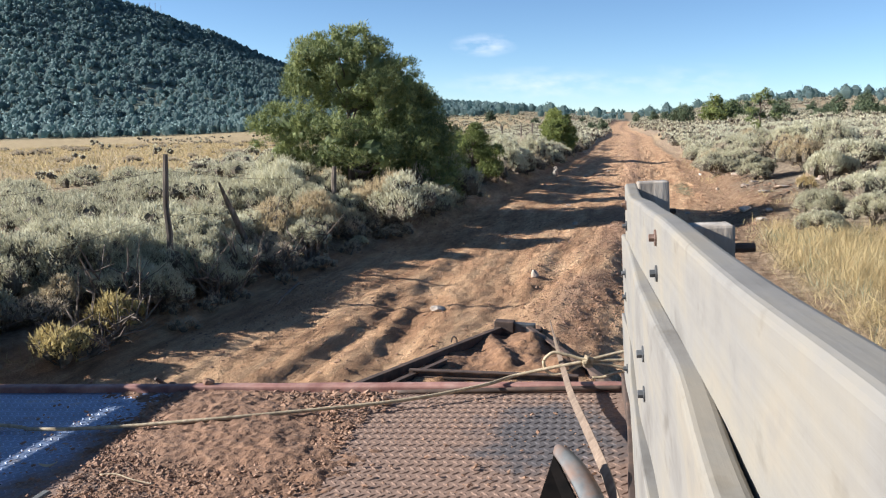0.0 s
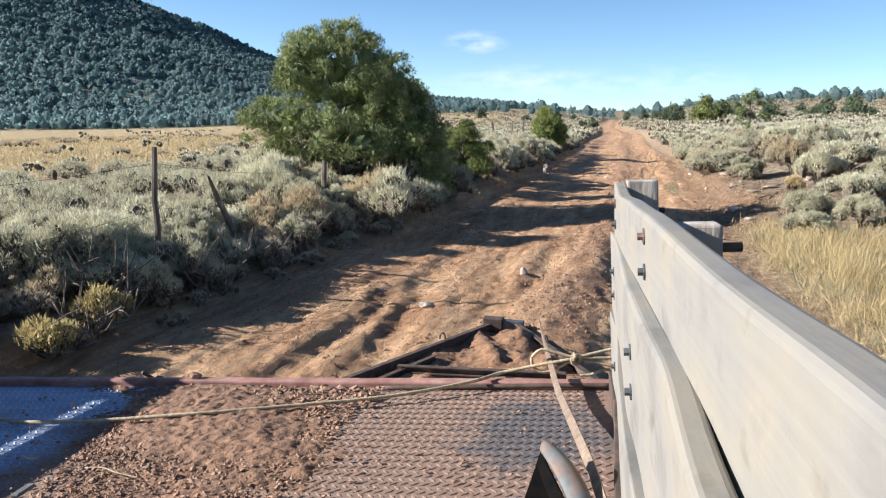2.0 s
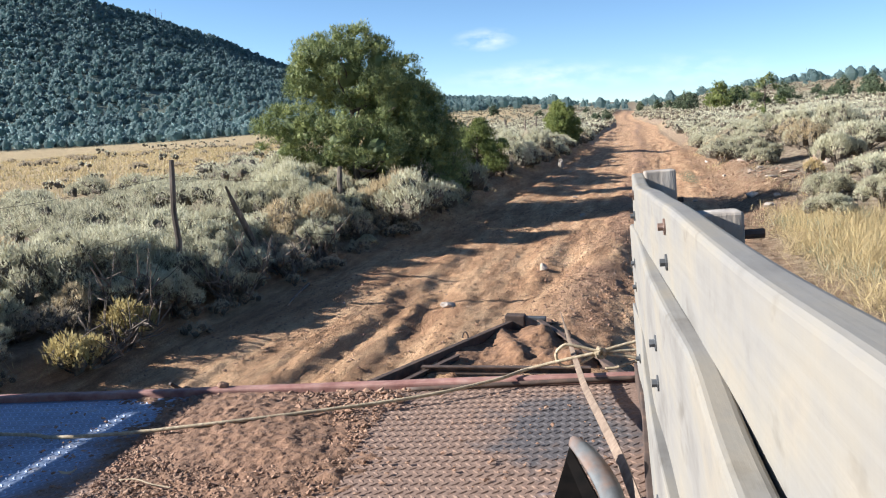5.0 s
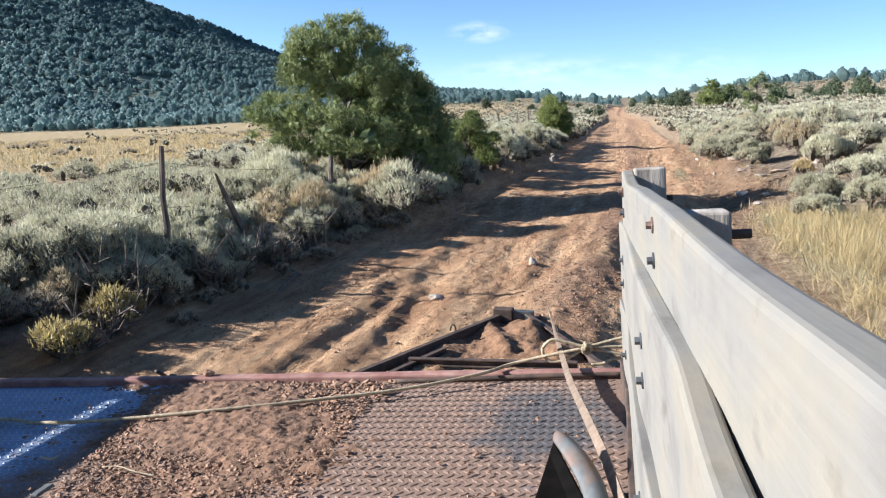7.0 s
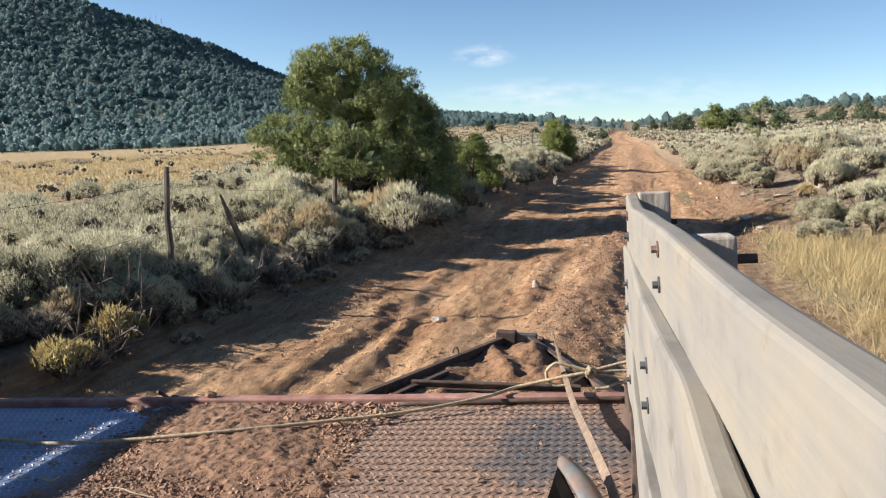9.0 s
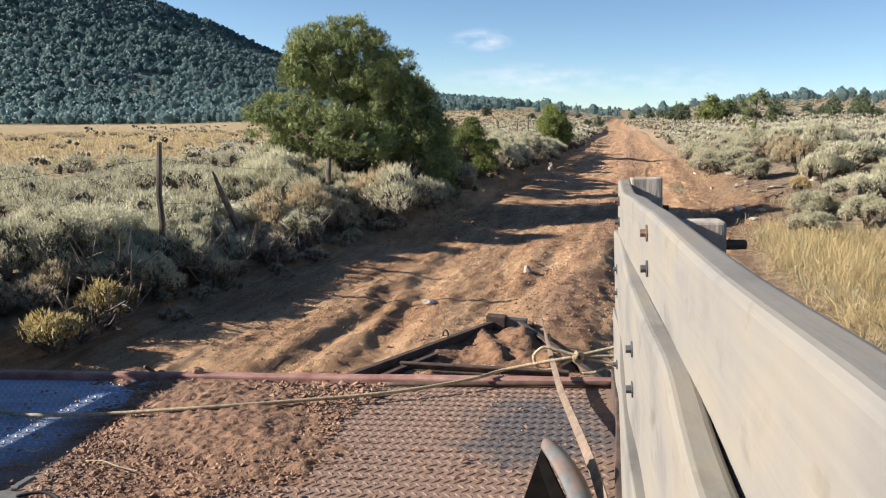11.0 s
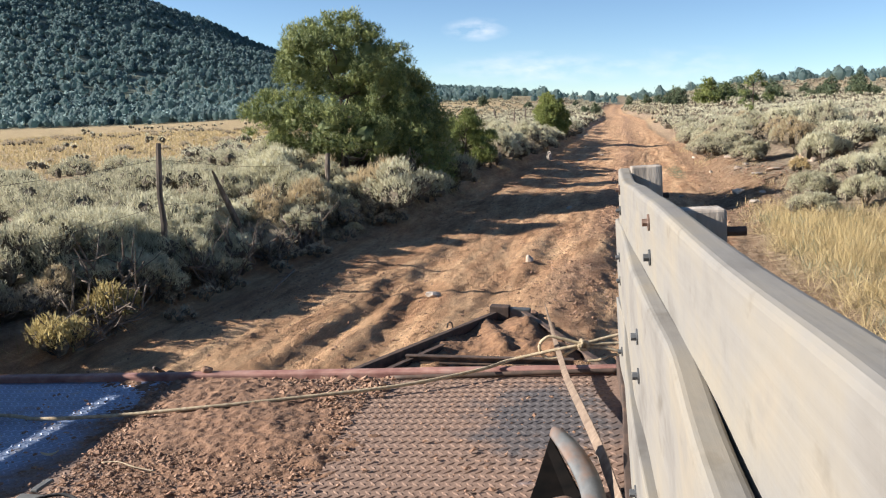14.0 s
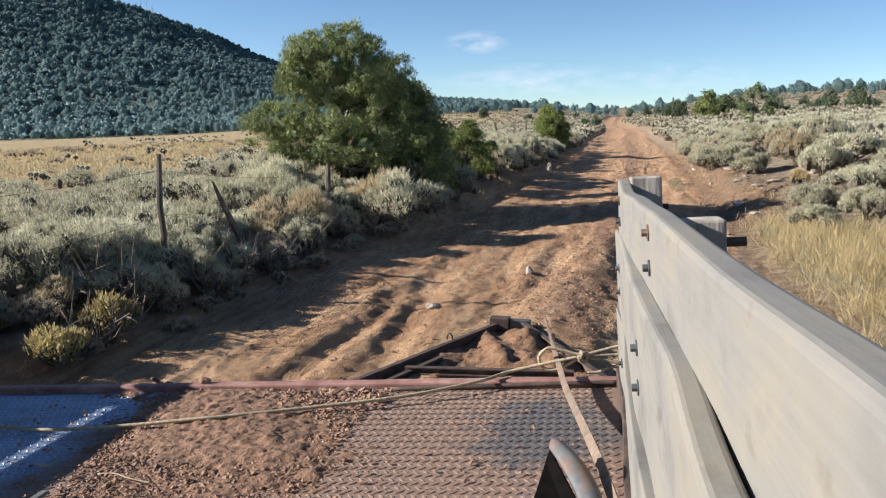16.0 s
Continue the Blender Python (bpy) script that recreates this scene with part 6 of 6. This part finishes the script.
for x_, y_ in ((-0.43, -0.68), (0.46, -0.55)):
    th = np.linspace(0, np.pi, 9)
    pts = np.stack([x_ + 0.025 * np.cos(th), np.full(9, y_), dz(x_, y_) + 0.085 + 0.055 * np.sin(th)], 1)
    part("ring", rod(pts, 0.008, 6), STEEL, drag)
chain([(-1.14, -2.25, dz(-1.14, -2.25) + 0.12), (-1.10, -2.7, 0.10), (-1.02, -3.4, 0.30), (-0.98, -4.2, 0.85)], 26)
chain([(1.0, -1.45, dz(1.0, -1.45) + 0.1), (1.02, -2.2, 0.10), (1.02, -3.2, 0.35), (1.0, -4.2, 0.85)], 32)
hx, hy = np.meshgrid(np.linspace(-0.75, 0.75, 70), np.linspace(-1.35, 0.0, 70))
hz = 0.115 * np.exp(-(((hx - 0.20) / 0.15) ** 2 + ((hy + 0.42) / 0.22) ** 2) ** 0.8) + 0.09 * np.exp(-(((hx - 0.55) / 0.14) ** 2 + ((hy + 1.05) / 0.16) ** 2))
hz += 0.07 * np.exp(-(((hx + 0.10 + 0.42 * (hy + 0.5)) / 0.10) ** 2)) * step(-1.25, -0.9, hy) + 0.016 * fractal(hx * 9, hy * 9, 221) + 0.014 * fractal(hx * 26, hy * 26, 223, 2) + 0.012 - 0.06 * step(-1.0, -1.35, hy)
hz = np.where((hx < -0.12 + 0.457 * hy + 0.02) | (hx > 0.14 - 0.62 * hy - 0.02), -0.08, hz)
hv = np.stack([hx + DX, hy + DY, hz + land(hx + DX, hy + DY)], -1).reshape(-1, 3)
hi, hj = np.meshgrid(np.arange(69), np.arange(69))
hq = np.stack([hj * 70 + hi, hj * 70 + hi + 1, (hj + 1) * 70 + hi + 1, (hj + 1) * 70 + hi], -1).reshape(-1, 4)
tagged(mk("soil_heap", hv, hq, HEAP, smooth=True), "loose orange soil heaped inside the drag", "soil", kind="stuff")
# stiff flat strap that stands up from the scoop over the bar and ends in a point
strap_pts = smooth_line([(-0.035, -1.62, 0.02), (-0.065, -1.42, 0.055), (-0.09, -1.264, 0.08), (-0.116, -1.09, 0.10), (-0.165, -0.725, 0.09), (-0.218, -0.307, 0.07), (-0.252, 0.0, 0.075), (-0.264, 0.06, 0.10), (-0.284, 0.15, 0.145), (-0.303, 0.25, 0.192), (-0.319, 0.32, 0.236)], 6)
strap_w = np.interp(np.linspace(0, 1, len(strap_pts)), [0, 0.25, 0.7, 1], [0.016, 0.0155, 0.011, 0.0012])
strap_d = unit(np.gradient(strap_pts, axis=0))
strap_a = np.linspace(1.15, 0.1, len(strap_pts))[:, None]
strap_side = unit(np.cross(strap_d, [0.0, 0.0, 1.0]))
strap_up = np.cross(strap_side, strap_d)
strap_side, strap_up = strap_side * np.cos(strap_a) + strap_up * np.sin(strap_a), strap_up * np.cos(strap_a) - strap_side * np.sin(strap_a)
strap_t = 0.0022
ring4 = [strap_pts + strap_side * strap_w[:, None] * a + strap_up * strap_t * b for a, b in ((-1, -1), (0, -1.6), (1, -1), (1, 1), (0, 1.6), (-1, 1))]
st_v = np.stack(ring4, 1).reshape(-1, 3)
st_i, st_j = np.meshgrid(np.arange(len(strap_pts) - 1), np.arange(6), indexing="ij")
st_i, st_j = st_i.ravel(), st_j.ravel()
st_f = np.stack([st_i * 6 + st_j, st_i * 6 + (st_j + 1) % 6, (st_i + 1) * 6 + (st_j + 1) % 6, (st_i + 1) * 6 + st_j], 1)
strap = tagged(mk("pull_strap", st_v, st_f, STRAP), "faded tan strap twisted up from the bed to a thin point", "strap")
strap.matrix_world = TRUCK
